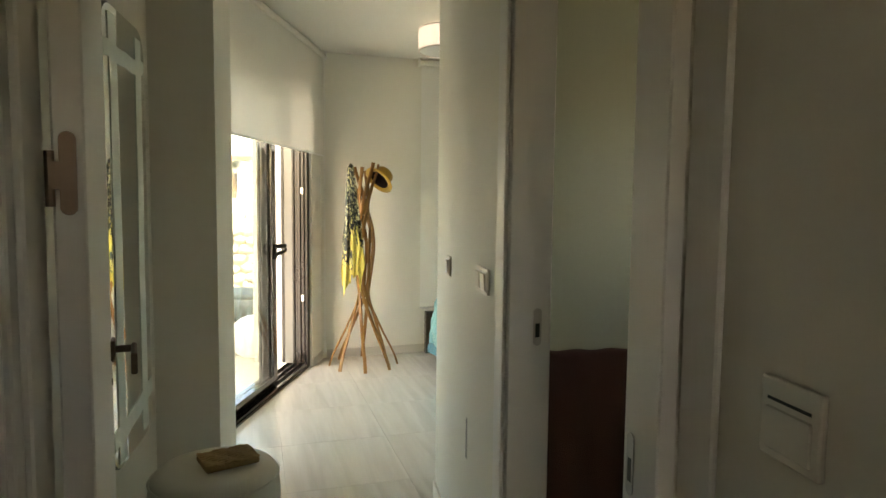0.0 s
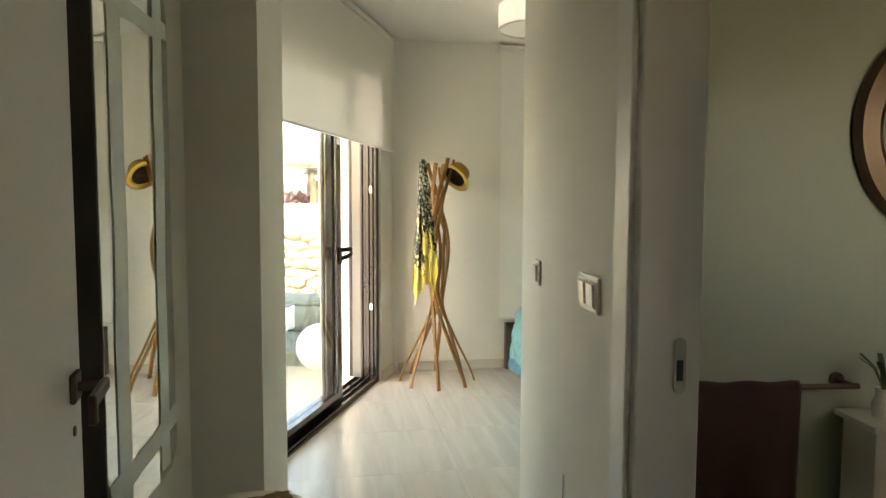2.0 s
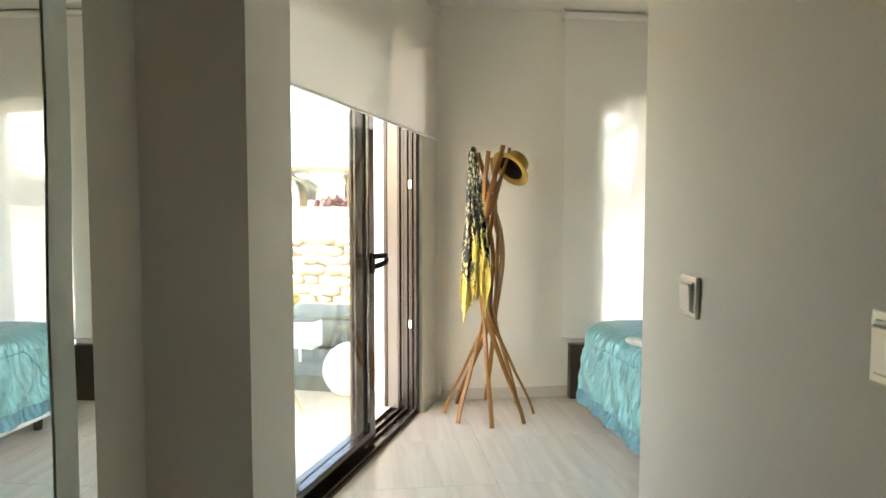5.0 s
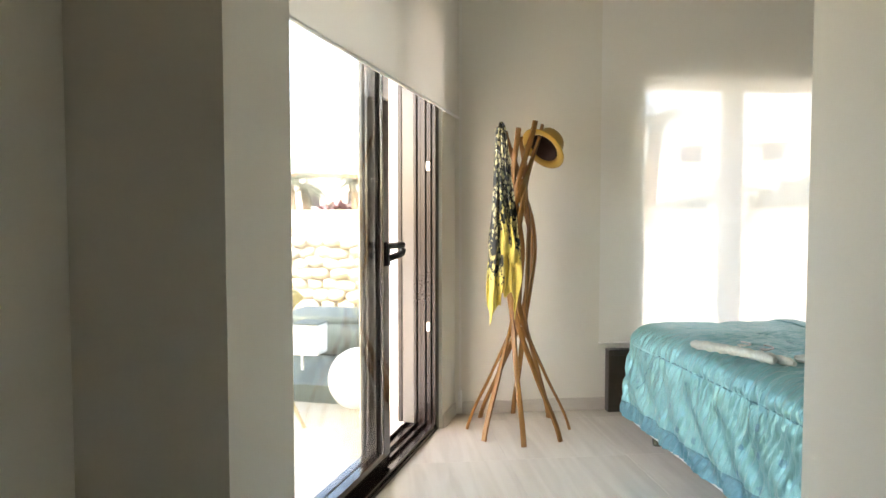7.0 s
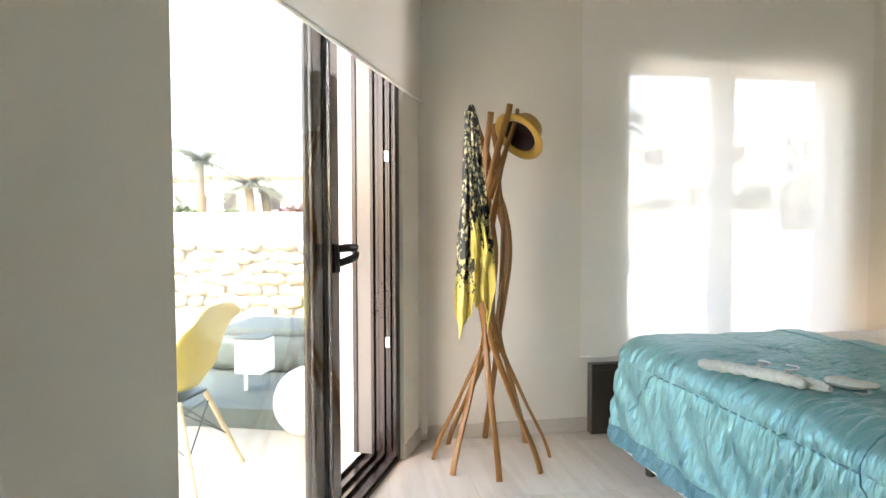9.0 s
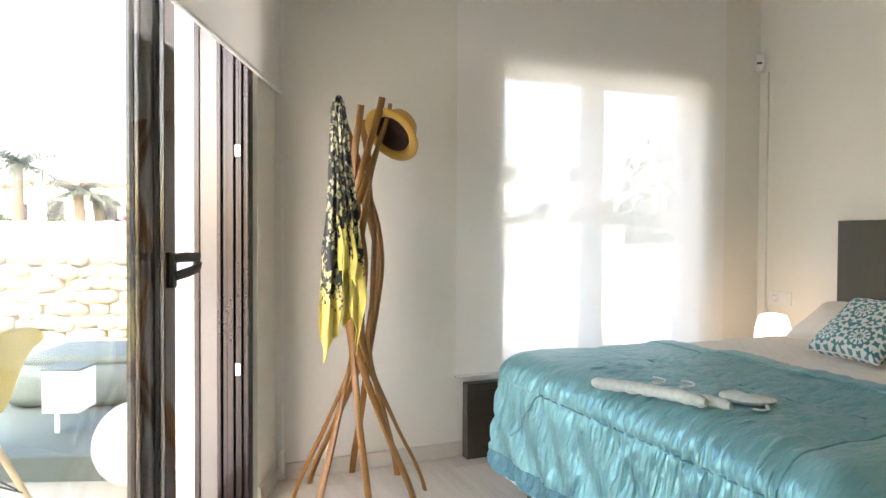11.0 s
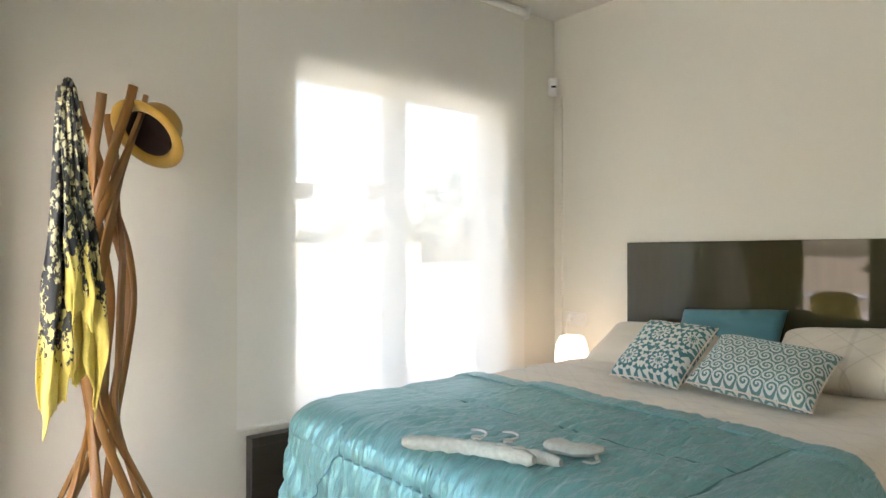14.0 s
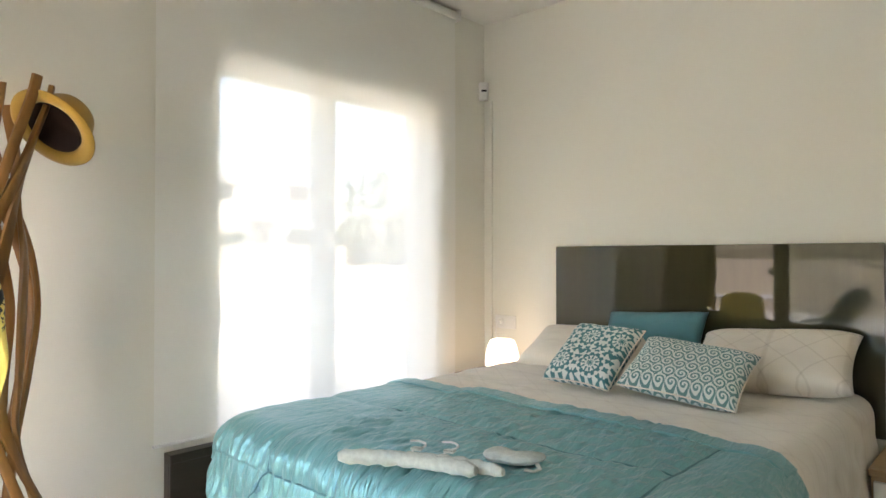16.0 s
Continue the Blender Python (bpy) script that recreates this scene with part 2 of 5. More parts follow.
def mat_blind(name, col, see, glow):
    """Woven screen fabric: scatters light through and lets part of the view pass."""
    m = mat(name, col, 0.85, scale=500, var=0.02, bump=0.05, distance=0.001)
    n, l = m.node_tree.nodes, m.node_tree.links
    b = bsdf(m)
    tr = n.new("ShaderNodeBsdfTranslucent")
    tr.inputs[0].default_value = (*col, 1)
    mx = n.new("ShaderNodeMixShader")
    mx.inputs[0].default_value = glow
    l.new(b.outputs[0], mx.inputs[1])
    l.new(tr.outputs[0], mx.inputs[2])
    tp = n.new("ShaderNodeBsdfTransparent")
    m2 = n.new("ShaderNodeMixShader")
    m2.inputs[0].default_value = see
    l.new(mx.outputs[0], m2.inputs[1])
    l.new(tp.outputs[0], m2.inputs[2])
    l.new(m2.outputs[0], n["Material Output"].inputs[0])
    return m


def mat_glass():
    m = bpy.data.materials.new("window_glass")
    m.use_nodes = True
    n, l = m.node_tree.nodes, m.node_tree.links
    n.remove(n["Principled BSDF"])
    tp = n.new("ShaderNodeBsdfTransparent")
    tp.inputs[0].default_value = (0.93, 0.95, 0.94, 1)
    gl = n.new("ShaderNodeBsdfGlossy")
    gl.inputs["Roughness"].default_value = 0.01
    lw = n.new("ShaderNodeLayerWeight")
    lw.inputs[0].default_value = 0.5
    pw = n.new("ShaderNodeMath")
    pw.operation = 'POWER'
    pw.inputs[1].default_value = 4.0
    l.new(lw.outputs["Facing"], pw.inputs[0])
    fr = n.new("ShaderNodeMath")
    fr.operation = 'MULTIPLY_ADD'
    fr.inputs[1].default_value = 0.45
    fr.inputs[2].default_value = 0.035
    l.new(pw.outputs[0], fr.inputs[0])
    mx = n.new("ShaderNodeMixShader")
    l.new(fr.outputs[0], mx.inputs[0])
    l.new(tp.outputs[0], mx.inputs[1])
    l.new(gl.outputs[0], mx.inputs[2])
    l.new(mx.outputs[0], n["Material Output"].inputs[0])
    return m


def mat_mirror():
    m = mat("mirror_silver", (0.83, 0.86, 0.84), 0.015, metal=1.0, scale=3, var=0.02, bump=0)
    return m


def mat_distressed():
    """Mirror's back-painted bands: pale green-white paint, rubbed through in places."""
    m = mat("rubbed_pale_green_paint", (0.70, 0.76, 0.68), 0.4, scale=18, var=0.10, bump=0.08)
    return m


def mat_satin():
    """Quilted teal satin with a fine ribbed sheen and darker woven motifs."""
    m = mat("teal_satin", (0.185, 0.425, 0.435), 0.31, metal=0.42, scale=420, var=0.05, bump=0.02, sheen=0.08, distance=0.001)
    n, l = m.node_tree.nodes, m.node_tree.links
    src = base_link(m)
    tc = n.new("ShaderNodeTexCoord")
    vo = n.new("ShaderNodeTexVoronoi")
    vo.inputs["Scale"].default_value = 9.0
    vo.inputs["Randomness"].default_value = 0.35
    l.new(tc.outputs["Object"], vo.inputs["Vector"])
    nz = n.new("ShaderNodeTexNoise")
    nz.inputs["Scale"].default_value = 90
    l.new(tc.outputs["Object"], nz.inputs[0])
    ad = n.new("ShaderNodeMath")
    ad.operation = 'MULTIPLY_ADD'
    ad.inputs[1].default_value = 0.22
    l.new(nz.outputs[0], ad.inputs[0])
    l.new(vo.outputs["Distance"], ad.inputs[2])
    cr = n.new("ShaderNodeValToRGB")
    cr.color_ramp.elements[0].position, cr.color_ramp.elements[0].color = 0.22, (0.62, 0.66, 0.80, 1)
    cr.color_ramp.elements[1].position, cr.color_ramp.elements[1].color = 0.26, (1, 1, 1, 1)
    l.new(ad.outputs[0], cr.inputs[0])
    mx = n.new("ShaderNodeMix")
    mx.data_type = 'RGBA'
    mx.blend_type = 'MULTIPLY'
    mx.inputs[0].default_value = 1.0
    l.new(src, mx.inputs[6])
    l.new(cr.outputs[0], mx.inputs[7])
    l.new(mx.outputs[2], bsdf(m).inputs["Base Color"])
    # fine drawn-thread puckers across the padding
    mp = n.new("ShaderNodeMapping")
    mp.inputs["Scale"].default_value = (13, 80, 13)
    mp.inputs["Rotation"].default_value = (0, 0, 0.12)
    l.new(tc.outputs["Object"], mp.inputs[0])
    wr = n.new("ShaderNodeTexNoise")
    wr.inputs["Scale"].default_value = 1.0
    wr.inputs["Detail"].default_value = 3
    wr.inputs["Distortion"].default_value = 0.8
    l.new(mp.outputs[0], wr.inputs[0])
    bp = n.new("ShaderNodeBump")
    bp.inputs["Strength"].default_value = 0.85
    bp.inputs["Distance"].default_value = 0.012
    l.new(wr.outputs[0], bp.inputs["Height"])
    l.new(bp.outputs[0], bsdf(m).inputs["Normal"])
    return m


def mat_scarf(name, level):
    """Scarf print: black ground with angular pale marks, dissolving at that height into plain yellow."""
    m = mat(name, (0.78, 0.63, 0.15), 0.8, scale=120, var=0.08, bump=0.08, sheen=0.2)
    n, l = m.node_tree.nodes, m.node_tree.links
    src = base_link(m)
    tc = n.new("ShaderNodeTexCoord")
    mp = n.new("ShaderNodeMapping")
    mp.inputs["Scale"].default_value = (1, 0.5, 0.55)
    mp.inputs["Rotation"].default_value = (0, 0.5, 0)
    l.new(tc.outputs["Object"], mp.inputs[0])
    vo = n.new("ShaderNodeTexVoronoi")
    vo.distance = 'CHEBYCHEV'
    vo.inputs["Scale"].default_value = 58
    l.new(mp.outputs[0], vo.inputs["Vector"])
    nz = n.new("ShaderNodeTexNoise")
    nz.inputs["Scale"].default_value = 85
    nz.inputs["Detail"].default_value = 4
    nz.inputs["Distortion"].default_value = 1.6
    l.new(mp.outputs[0], nz.inputs[0])
    mk = n.new("ShaderNodeMath")
    mk.operation = 'MULTIPLY_ADD'
    mk.inputs[1].default_value = 0.75
    l.new(vo.outputs["Distance"], mk.inputs[0])
    l.new(nz.outputs[0], mk.inputs[2])
    sp = n.new("ShaderNodeSeparateXYZ")
    l.new(tc.outputs["Object"], sp.inputs[0])
    hz = n.new("ShaderNodeMapRange")
    hz.inputs[1].default_value, hz.inputs[2].default_value = level - 0.08, level + 0.10
    hz.inputs[3].default_value, hz.inputs[4].default_value = -0.50, 0.0
    l.new(sp.outputs[2], hz.inputs[0])
    ad = n.new("ShaderNodeMath")
    l.new(mk.outputs[0], ad.inputs[0])
    l.new(hz.outputs[0], ad.inputs[1])
    cr = n.new("ShaderNodeValToRGB")
    cr.color_ramp.elements[0].position, cr.color_ramp.elements[0].color = 0.735, (0, 0, 0, 1)
    cr.color_ramp.elements[1].position, cr.color_ramp.elements[1].color = 0.76, (1, 1, 1, 1)
    l.new(ad.outputs[0], cr.inputs[0])
    # the light parts of the upper print are paler than the yellow ends
    up = n.new("ShaderNodeMapRange")
    up.inputs[1].default_value, up.inputs[2].default_value = level, level + 0.3
    l.new(sp.outputs[2], up.inputs[0])
    pale = n.new("ShaderNodeMix")
    pale.data_type = 'RGBA'
    l.new(up.outputs[0], pale.inputs[0])
    l.new(src, pale.inputs[6])
    pale.inputs[7].default_value = (0.56, 0.53, 0.32, 1)
    mx = n.new("ShaderNodeMix")
    mx.data_type = 'RGBA'
    l.new(cr.outputs[0], mx.inputs[0])
    l.new(pale.outputs[2], mx.inputs[6])
    mx.inputs[7].default_value = (0.030, 0.034, 0.032, 1)
    l.new(mx.outputs[2], bsdf(m).inputs["Base Color"])
    return m


def mat_medallion(name, freq, ring, ground=(0.66, 0.68, 0.62), ink=(0.05, 0.19, 0.20), petals=12.0, row=0.0, spiral=False):
    """Printed cushion cloth: rows of round petalled medallions (over the sheet's own UV)."""
    m = mat(name, ground, 0.8, scale=300, var=0.03, bump=0.1, sheen=0.15, distance=0.002)
    n, l = m.node_tree.nodes, m.node_tree.links
    src = base_link(m)
    uv = n.new("ShaderNodeUVMap")
    sx = n.new("ShaderNodeSeparateXYZ")
    l.new(uv.outputs[0], sx.inputs[0])

    def op(kind, a, b=None, c=None):
        nd = n.new("ShaderNodeMath")
        nd.operation = kind
        for i, v in enumerate((a, b, c)):
            if v is None:
                continue
            if isinstance(v, (int, float)):
                nd.inputs[i].default_value = v
            else:
                l.new(v, nd.inputs[i])
        return nd.outputs[0]
    u, v = op('MULTIPLY', sx.outputs[0], freq[0]), op('MULTIPLY', sx.outputs[1], freq[1])
    u = op('ADD', u, op('MULTIPLY', op('FLOOR', v), row))
    cu, cv = op('SUBTRACT', op('FRACT', u), 0.5), op('SUBTRACT', op('FRACT', v), 0.5)
    r = op('SQRT', op('ADD', op('MULTIPLY', cu, cu), op('MULTIPLY', cv, cv)))
    a = op('ARCTAN2', cv, cu)
    pet = op('SINE', op('MULTIPLY', a, petals))
    if spiral:
        wav = op('SINE', op('ADD', op('MULTIPLY', r, ring), op('MULTIPLY', a, petals)))
    else:
        wav = op('MULTIPLY', op('SINE', op('ADD', op('MULTIPLY', r, ring), op('MULTIPLY', pet, 0.5))), op('ADD', pet, 0.25))
        wav = op('ADD', wav, op('MULTIPLY', op('SINE', op('MULTIPLY', r, ring * 2.0)), 0.35))
    cr = n.new("ShaderNodeMapRange")
    cr.inputs[1].default_value, cr.inputs[2].default_value = -0.12, 0.12
    l.new(wav, cr.inputs[0])
    mx = n.new("ShaderNodeMix")
    mx.data_type = 'RGBA'
    l.new(cr.outputs[0], mx.inputs[0])
    l.new(src, mx.inputs[6])
    mx.inputs[7].default_value = (*ink, 1)
    l.new(mx.outputs[2], bsdf(m).inputs["Base Color"])
    return m


def mat_geo_linen(upright=False):
    """Cream cotton with fine printed zigzag and diamond lines."""
    m = mat("cream_line_print", (0.80, 0.71, 0.59), 0.75, scale=260, var=0.03, bump=0.12, sheen=0.2, distance=0.003)
    n, l = m.node_tree.nodes, m.node_tree.links
    src = base_link(m)
    tc = n.new("ShaderNodeTexCoord")
    last = src
    for rot, sc in ((0.75, 6.0), (-0.75, 6.0), (0.0, 2.2)):
        mp = n.new("ShaderNodeMapping")
        mp.inputs["Rotation"].default_value = (0, rot, 0) if upright else (0, 0, rot)
        l.new(tc.outputs["Object"], mp.inputs[0])
        wv = n.new("ShaderNodeTexWave")
        wv.inputs["Scale"].default_value = sc / 2
        wv.inputs["Distortion"].default_value = 0.0
        l.new(mp.outputs[0], wv.inputs[0])
        cr = n.new("ShaderNodeValToRGB")
        cr.color_ramp.elements[0].position, cr.color_ramp.elements[0].color = 0.0, (0.88, 0.86, 0.83, 1) if upright else (0.94, 0.93, 0.915, 1)
        cr.color_ramp.elements[1].position, cr.color_ramp.elements[1].color = 0.02, (1, 1, 1, 1)
        l.new(wv.outputs[0], cr.inputs[0])
        mx = n.new("ShaderNodeMix")
        mx.data_type = 'RGBA'
        mx.blend_type = 'MULTIPLY'
        mx.inputs[0].default_value = 1.0
        l.new(last, mx.inputs[6])
        l.new(cr.outputs[0], mx.inputs[7])
        last = mx.outputs[2]
    l.new(last, bsdf(m).inputs["Base Color"])
    return m


def mat_weave():
    m = mat("plaited_raffia", (0.30, 0.20, 0.09), 0.75, scale=60, var=0.25, bump=0.3)
    return m


def mat_glow(name, col, strength):
    m = mat(name, col, 0.5, scale=60, var=0.01, bump=0)
    b = bsdf(m)
    b.inputs["Emission Color"].default_value = (*col, 1)
    b.inputs["Emission Strength"].default_value = strength
    return m


M_floor = mat_floor()
M_blindW = mat_blind("cream_blackout_screen", (0.81, 0.785, 0.72), 0.0, 0.13)
M_blindN = mat_blind("white_screen_fabric", (0.95, 0.94, 0.89), 0.105, 0.21)
M_glass = mat_glass()
M_mirror = mat_mirror()
M_distress = mat_distressed()
M_satin = mat_satin()
M_hem = mat("teal_dotted_hem", (0.085, 0.24, 0.28), 0.42, metal=0.2, scale=75, var=0.22, bump=0.7, distance=0.006)
M_scarf_low, M_scarf_mid, M_scarf_high = mat_scarf("printed_scarf_low", 0.82), mat_scarf("printed_scarf_mid", 0.96), mat_scarf("printed_scarf_high", 1.09)
M_medal = mat_medallion("teal_medallion_print", (2.2, 2.3), 22.0, petals=11.0, row=0.5)
M_scroll = mat_medallion("teal_scroll_print", (9.5, 6.5), 20.0, ink=(0.10, 0.22, 0.21), petals=1.0, row=0.5, spiral=True)
M_geo = mat_geo_linen()
M_geo_pillow = mat_geo_linen(True)
M_raffia = mat_weave()
M_litshade = mat_glow("lit_pleated_shade", (1.0, 0.94, 0.90), 0.05)
M_lampglow = mat_glow("lit_opal_glass", (1.0, 0.86, 0.70), 0.24)
M_tealcush = mat("teal_cotton", (0.055, 0.20, 0.225), 0.6, scale=260, var=0.06, bump=0.1, sheen=0.2, distance=0.002)
M_lace = mat("pale_grey_green_lace", (0.55, 0.57, 0.50), 0.85, scale=70, var=0.22, bump=0.6, distance=0.006)
M_led = mat("dark_sensor_lens", (0.04, 0.04, 0.045), 0.2, scale=60, var=0.01, bump=0)

# ---- plan ----
H = 2.63                 # ceiling height
YN = 5.5                 # inner face of the north wall
XE = 2.93                # inner face of the east wall
SLANT = 22.6             # the west wall's slant
WM = pose(-0.03, YN, 0, 0, 0, -90 - SLANT)     # x: from the corner along the west wall, y: into the room
CT = 7.4                 # the corridor's slant
CM = pose(0.2, 2.746, 0, 0, 0, -90 - CT)   # x: back along the corridor, y: out through its right-hand wall
CW = -1.235              # the corridor's left-hand wall face
T = 0.14


def walls(name, boxes, m, material=M_wall, kind="structure", label="white painted plaster wall"):
    bm = bmesh.new()
    for b in boxes:
        box_bm(*b, bm=bm)
    return solid(name, bm, material, label, "wall", kind, m)


I4 = Matrix.Identity(4)
# north wall with its window opening
NX0, NX1, NZ1 = 1.13, 2.46, 2.02
walls("wall_north", [(-0.6, NX0, YN, YN + 0.24, 0, H), (NX1, XE + 0.3, YN, YN + 0.24, 0, H), (NX0, NX1, YN, YN + 0.24, NZ1, H), (NX0, NX1, YN, YN + 0.24, 0, 0.06)], I4)
walls("wall_east", [(XE, XE + 0.2, 1.2, YN, 0, H)], I4)
# west wall: a strip at the corner, the slider opening, then solid
S0, S1, SH = 0.28, 2.62, 2.25
walls("wall_west", [(0.012, S0, -0.26, 0, 0, H), (S0, S1, -0.26, 0, SH, H), (S1, 4.6, -0.26, 0, 0, H)], WM)
# pier between the corridor and the slider
walls("wall_pier", [(-0.43, 0.0, -1.75, -0.968, 0, H)], CM)
# the corridor's left-hand wall
walls("wall_corridor_left", [(0.002, 4.2, CW - T, CW, 0, H)], CM)
# right-hand wall with the bathroom doorway
BX0, BX1, DH = 1.21, 1.922, 2.06
TB = 0.11               # thickness of the wall with the bathroom door
walls("wall_corridor_right", [(0.0, BX0, 0, TB, 0, H), (BX0, BX1, 0, TB, DH, H), (BX1, 2.0, 0.03, TB, 0, H)], CM)
walls("wall_south", [(0.0, 0.2, TB, 2.9, 0, H)], CM, label="white painted plaster wall beside the bed")
# wall across the corridor with the doorway that is walked through
DX0, DX1, DY0, DY1 = 1.93, 2.03, -0.848, 0.0
# opening at y 1.45 to 1.90 is unseen, added to light the bathroom
walls("wall_doorway", [(DX0, DX1, CW, DY0 - 0.03, 0, H), (DX0, DX1, DY0 - 0.03, DY1 + 0.03, DH + 0.03, H), (2.0, DX1, DY1 + 0.03, 1.45, 0, H), (2.0, DX1, 1.45, 1.90, 2.0, H), (2.0, DX1, 1.45, 1.90, 0, 1.25), (2.0, DX1, 1.90, 2.0, 0, H)], CM)
walls("wall_entry_right", [(DX1, 4.2, 0.042, 0.042 + T, 0, H)], CM)
# unseen back wall, added with a small gap that lets daylight into the hall
walls("wall_unseen_back", [(4.2, 4.34, -1.45, -0.345, 0, H), (4.2, 4.34, -0.065, 1.2, 0, H), (4.2, 4.34, -0.345, -0.065, 1.9, H), (4.2, 4.34, -0.345, -0.065, 0, 1.60)], CM)
walls("wall_bathroom", [(0.2, 2.0, 1.9, 2.0, 0, H)], CM, M_bathwall, label="grey-green bathroom wall")
solid("bathroom_lining", box_bm(0.2, 0.212, TB, 1.9, 0, H), M_bathwall, "grey-green tiled bathroom wall", "wall", "structure", CM)
solid("ceiling", box_bm(-1.9, 3.3, -2.3, YN + 0.3, H, H + 0.2), M_ceil, "flat white ceiling", "ceiling", "structure")
solid("floor", box_bm(-2.0, 3.3, -1.9, YN + 0.24, -0.2, -0.004), M_joint, "pale travertine-look floor tiles", "floor", "structure")

# skirting
for nm, b, m in (("baseboard_north", (0.012, XE, YN - 0.012, YN, 0, 0.075), I4), ("baseboard_east", (XE - 0.012, XE, 2.4, YN - 0.012, 0, 0.075), I4),
                 ("baseboard_west", (0.02, S0 - 0.004, 0.0, 0.012, 0, 0.075), WM), ("baseboard_corridor", (0.0, BX0 - 0.085, -0.012, 0, 0, 0.075), CM),
                 ("baseboard_left", (0.012, DX0, CW, CW + 0.012, 0, 0.075), CM), ("baseboard_pier", (-0.43, 0.0, -0.968, -0.956, 0, 0.075), CM),
                 ("baseboard_pier_front", (0.0, 0.012, CW + 0.012, -0.956, 0, 0.075), CM), ("baseboard_south", (-0.012, 0.0, 0.0, 2.7, 0, 0.075), CM)):
    solid(nm, box_bm(*b, bevel=0.002), M_skirt, "beige stone skirting tile", "baseboard", "structure", m)

# ---- doorway casings ----
def casing(name, m, boxes, label):
    ob = thing(name, label, "door frame", m, "structure")
    for nm, b in boxes:
        part(nm, box_bm(*b, bevel=0.003), M_trim, ob)
    return ob


bath = casing("door_frame_1", CM, [("jamb", (BX0, BX0 + 0.03, -0.004, TB + 0.004, 0, DH - 0.03)), ("jamb", (BX1 - 0.03, BX1, 0.036, TB + 0.004, 0, DH - 0.03)), ("head", (BX0, BX1, -0.004, TB + 0.004, DH - 0.03, DH)),
                                   ("casing", (BX0 - 0.075, BX0 + 0.008, -0.016, -0.0045, 0, DH + 0.06)), ("casing", (BX0 + 0.008, BX1, -0.016, -0.0045, DH - 0.02, DH + 0.06))], "white lacquered bathroom door frame")
main = casing("door_frame_2", CM, [("jamb", (DX0 - 0.004, DX1 + 0.004, DY0 - 0.03, DY0, 0, DH)), ("jamb", (DX0 - 0.004, DX1 + 0.004, DY1, DY1 + 0.03, 0, DH)), ("head", (DX0 - 0.004, DX1 + 0.004, DY0 - 0.03, DY1 + 0.03, DH, DH + 0.03)),
                                   ("casing", (DX1 + 0.0045, DX1 + 0.016, DY0 - 0.08, DY0 - 0.008, 0, DH + 0.08)), ("casing", (DX1 + 0.0045, DX1 + 0.088, DY1 + 0.0305, 0.0415, 0, DH + 0.08)), ("casing", (DX1 + 0.0045, DX1 + 0.016, DY0 - 0.008, DY1 + 0.008, DH + 0.008, DH + 0.08)),
                                   ("stop", (DX0 + 0.045, DX0 + 0.085, DY0, DY0 + 0.012, 0, DH))], "white lacquered door frame of the open doorway")


def strike(parent, x, y, z, ny):
    """A strike plate with rounded ends let into a jamb whose face looks along +-y."""
    out = [(0.011 * math.cos(a), 0.040 + 0.011 * math.sin(a)) for a in np.linspace(0, math.pi, 9)] + [(0.011 * math.cos(a), -0.040 + 0.011 * math.sin(a)) for a in np.linspace(math.pi, 2 * math.pi, 9)]
    m = pose(x, y, z, 90, 0, 0)
    p = part("strike_plate", prism_bm(out, -0.0012, 0.0012), M_steel, parent, "brushed steel strike plate", m)
    part("slot", box_bm(-0.006, 0.006, -0.028, 0.010, -0.0016, 0.0016), M_black, p)
    return p


sp1 = strike(bath, BX0 + 0.055, -0.0, 1.055, 1)
sp1.matrix_local = pose(BX0 + 0.0308, 0.076, 1.055, 90, 0, 90)
strike(main, DX0 + 0.022, DY1 - 0.0005, 0.98, -1)

# ---- door leaf standing open beside the wall ----
def lever(parent, m):
    rosette = part("rosette", box_bm(-0.026, 0.026, 0, 0.010, -0.026, 0.026, bevel=0.003), M_hinge, parent, "satin nickel square rosette", m)
    part("neck", tube_bm([(0, 0.008, 0), (0, 0.052, 0)], 0.009, 12), M_hinge, rosette, smooth=True)
    part("lever", box_bm(-0.012, 0.115, 0.044, 0.058, -0.012, 0.012, bevel=0.004), M_hinge, rosette)
    part("lever_tip", box_bm(0.100, 0.118, 0.044, 0.058, -0.038, 0.012, bevel=0.003), M_hinge, rosette)


LEAF = 0.80
leaf_m = CM @ pose(DX0 - 0.004, -0.796, 0, 0, 0, 180 + 16.5)   # x: from the hinges to the free edge
door = thing("door_1", "white lacquered door standing open into the hall", "door", leaf_m, "structure")
leaf = part("leaf", box_bm(0, LEAF, -0.0, 0.040, 0.008, 2.035, bevel=0.003), M_doorleaf, door)
lever(door, pose(LEAF - 0.065, 0.0, 1.02, 0, 0, 180))
part("keyhole", tube_bm([(LEAF - 0.065, -0.003, 0.94), (LEAF - 0.065, 0.001, 0.94)], 0.009, 12), M_black, door)
part("latch_plate", box_bm(LEAF - 0.001, LEAF + 0.0015, 0.010, 0.030, 0.93, 1.11), M_steel, door)
for z in (0.25, 1.425, 1.85):
    hg = part("hinge", prism_bm([(0.0105 * math.cos(a), 0.046 + 0.0105 * math.sin(a)) for a in np.linspace(0, math.pi, 9)] + [(0.0105 * math.cos(a), -0.046 + 0.0105 * math.sin(a)) for a in np.linspace(math.pi, 2 * math.pi, 9)], -0.0015, 0.0015), M_hinge, door, "satin nickel hinge", pose(-0.0012, 0.021, z, 90, 0, 90))
    part("knuckle", tube_bm([(0.021, -0.045, 0.006), (0.021, 0.03, 0.006)], 0.0075, 10), M_hinge, hg, smooth=True)
    part("arm", box_bm(0.006, 0.022, -0.022, 0.016, -0.0012, 0.006), M_hinge, hg)

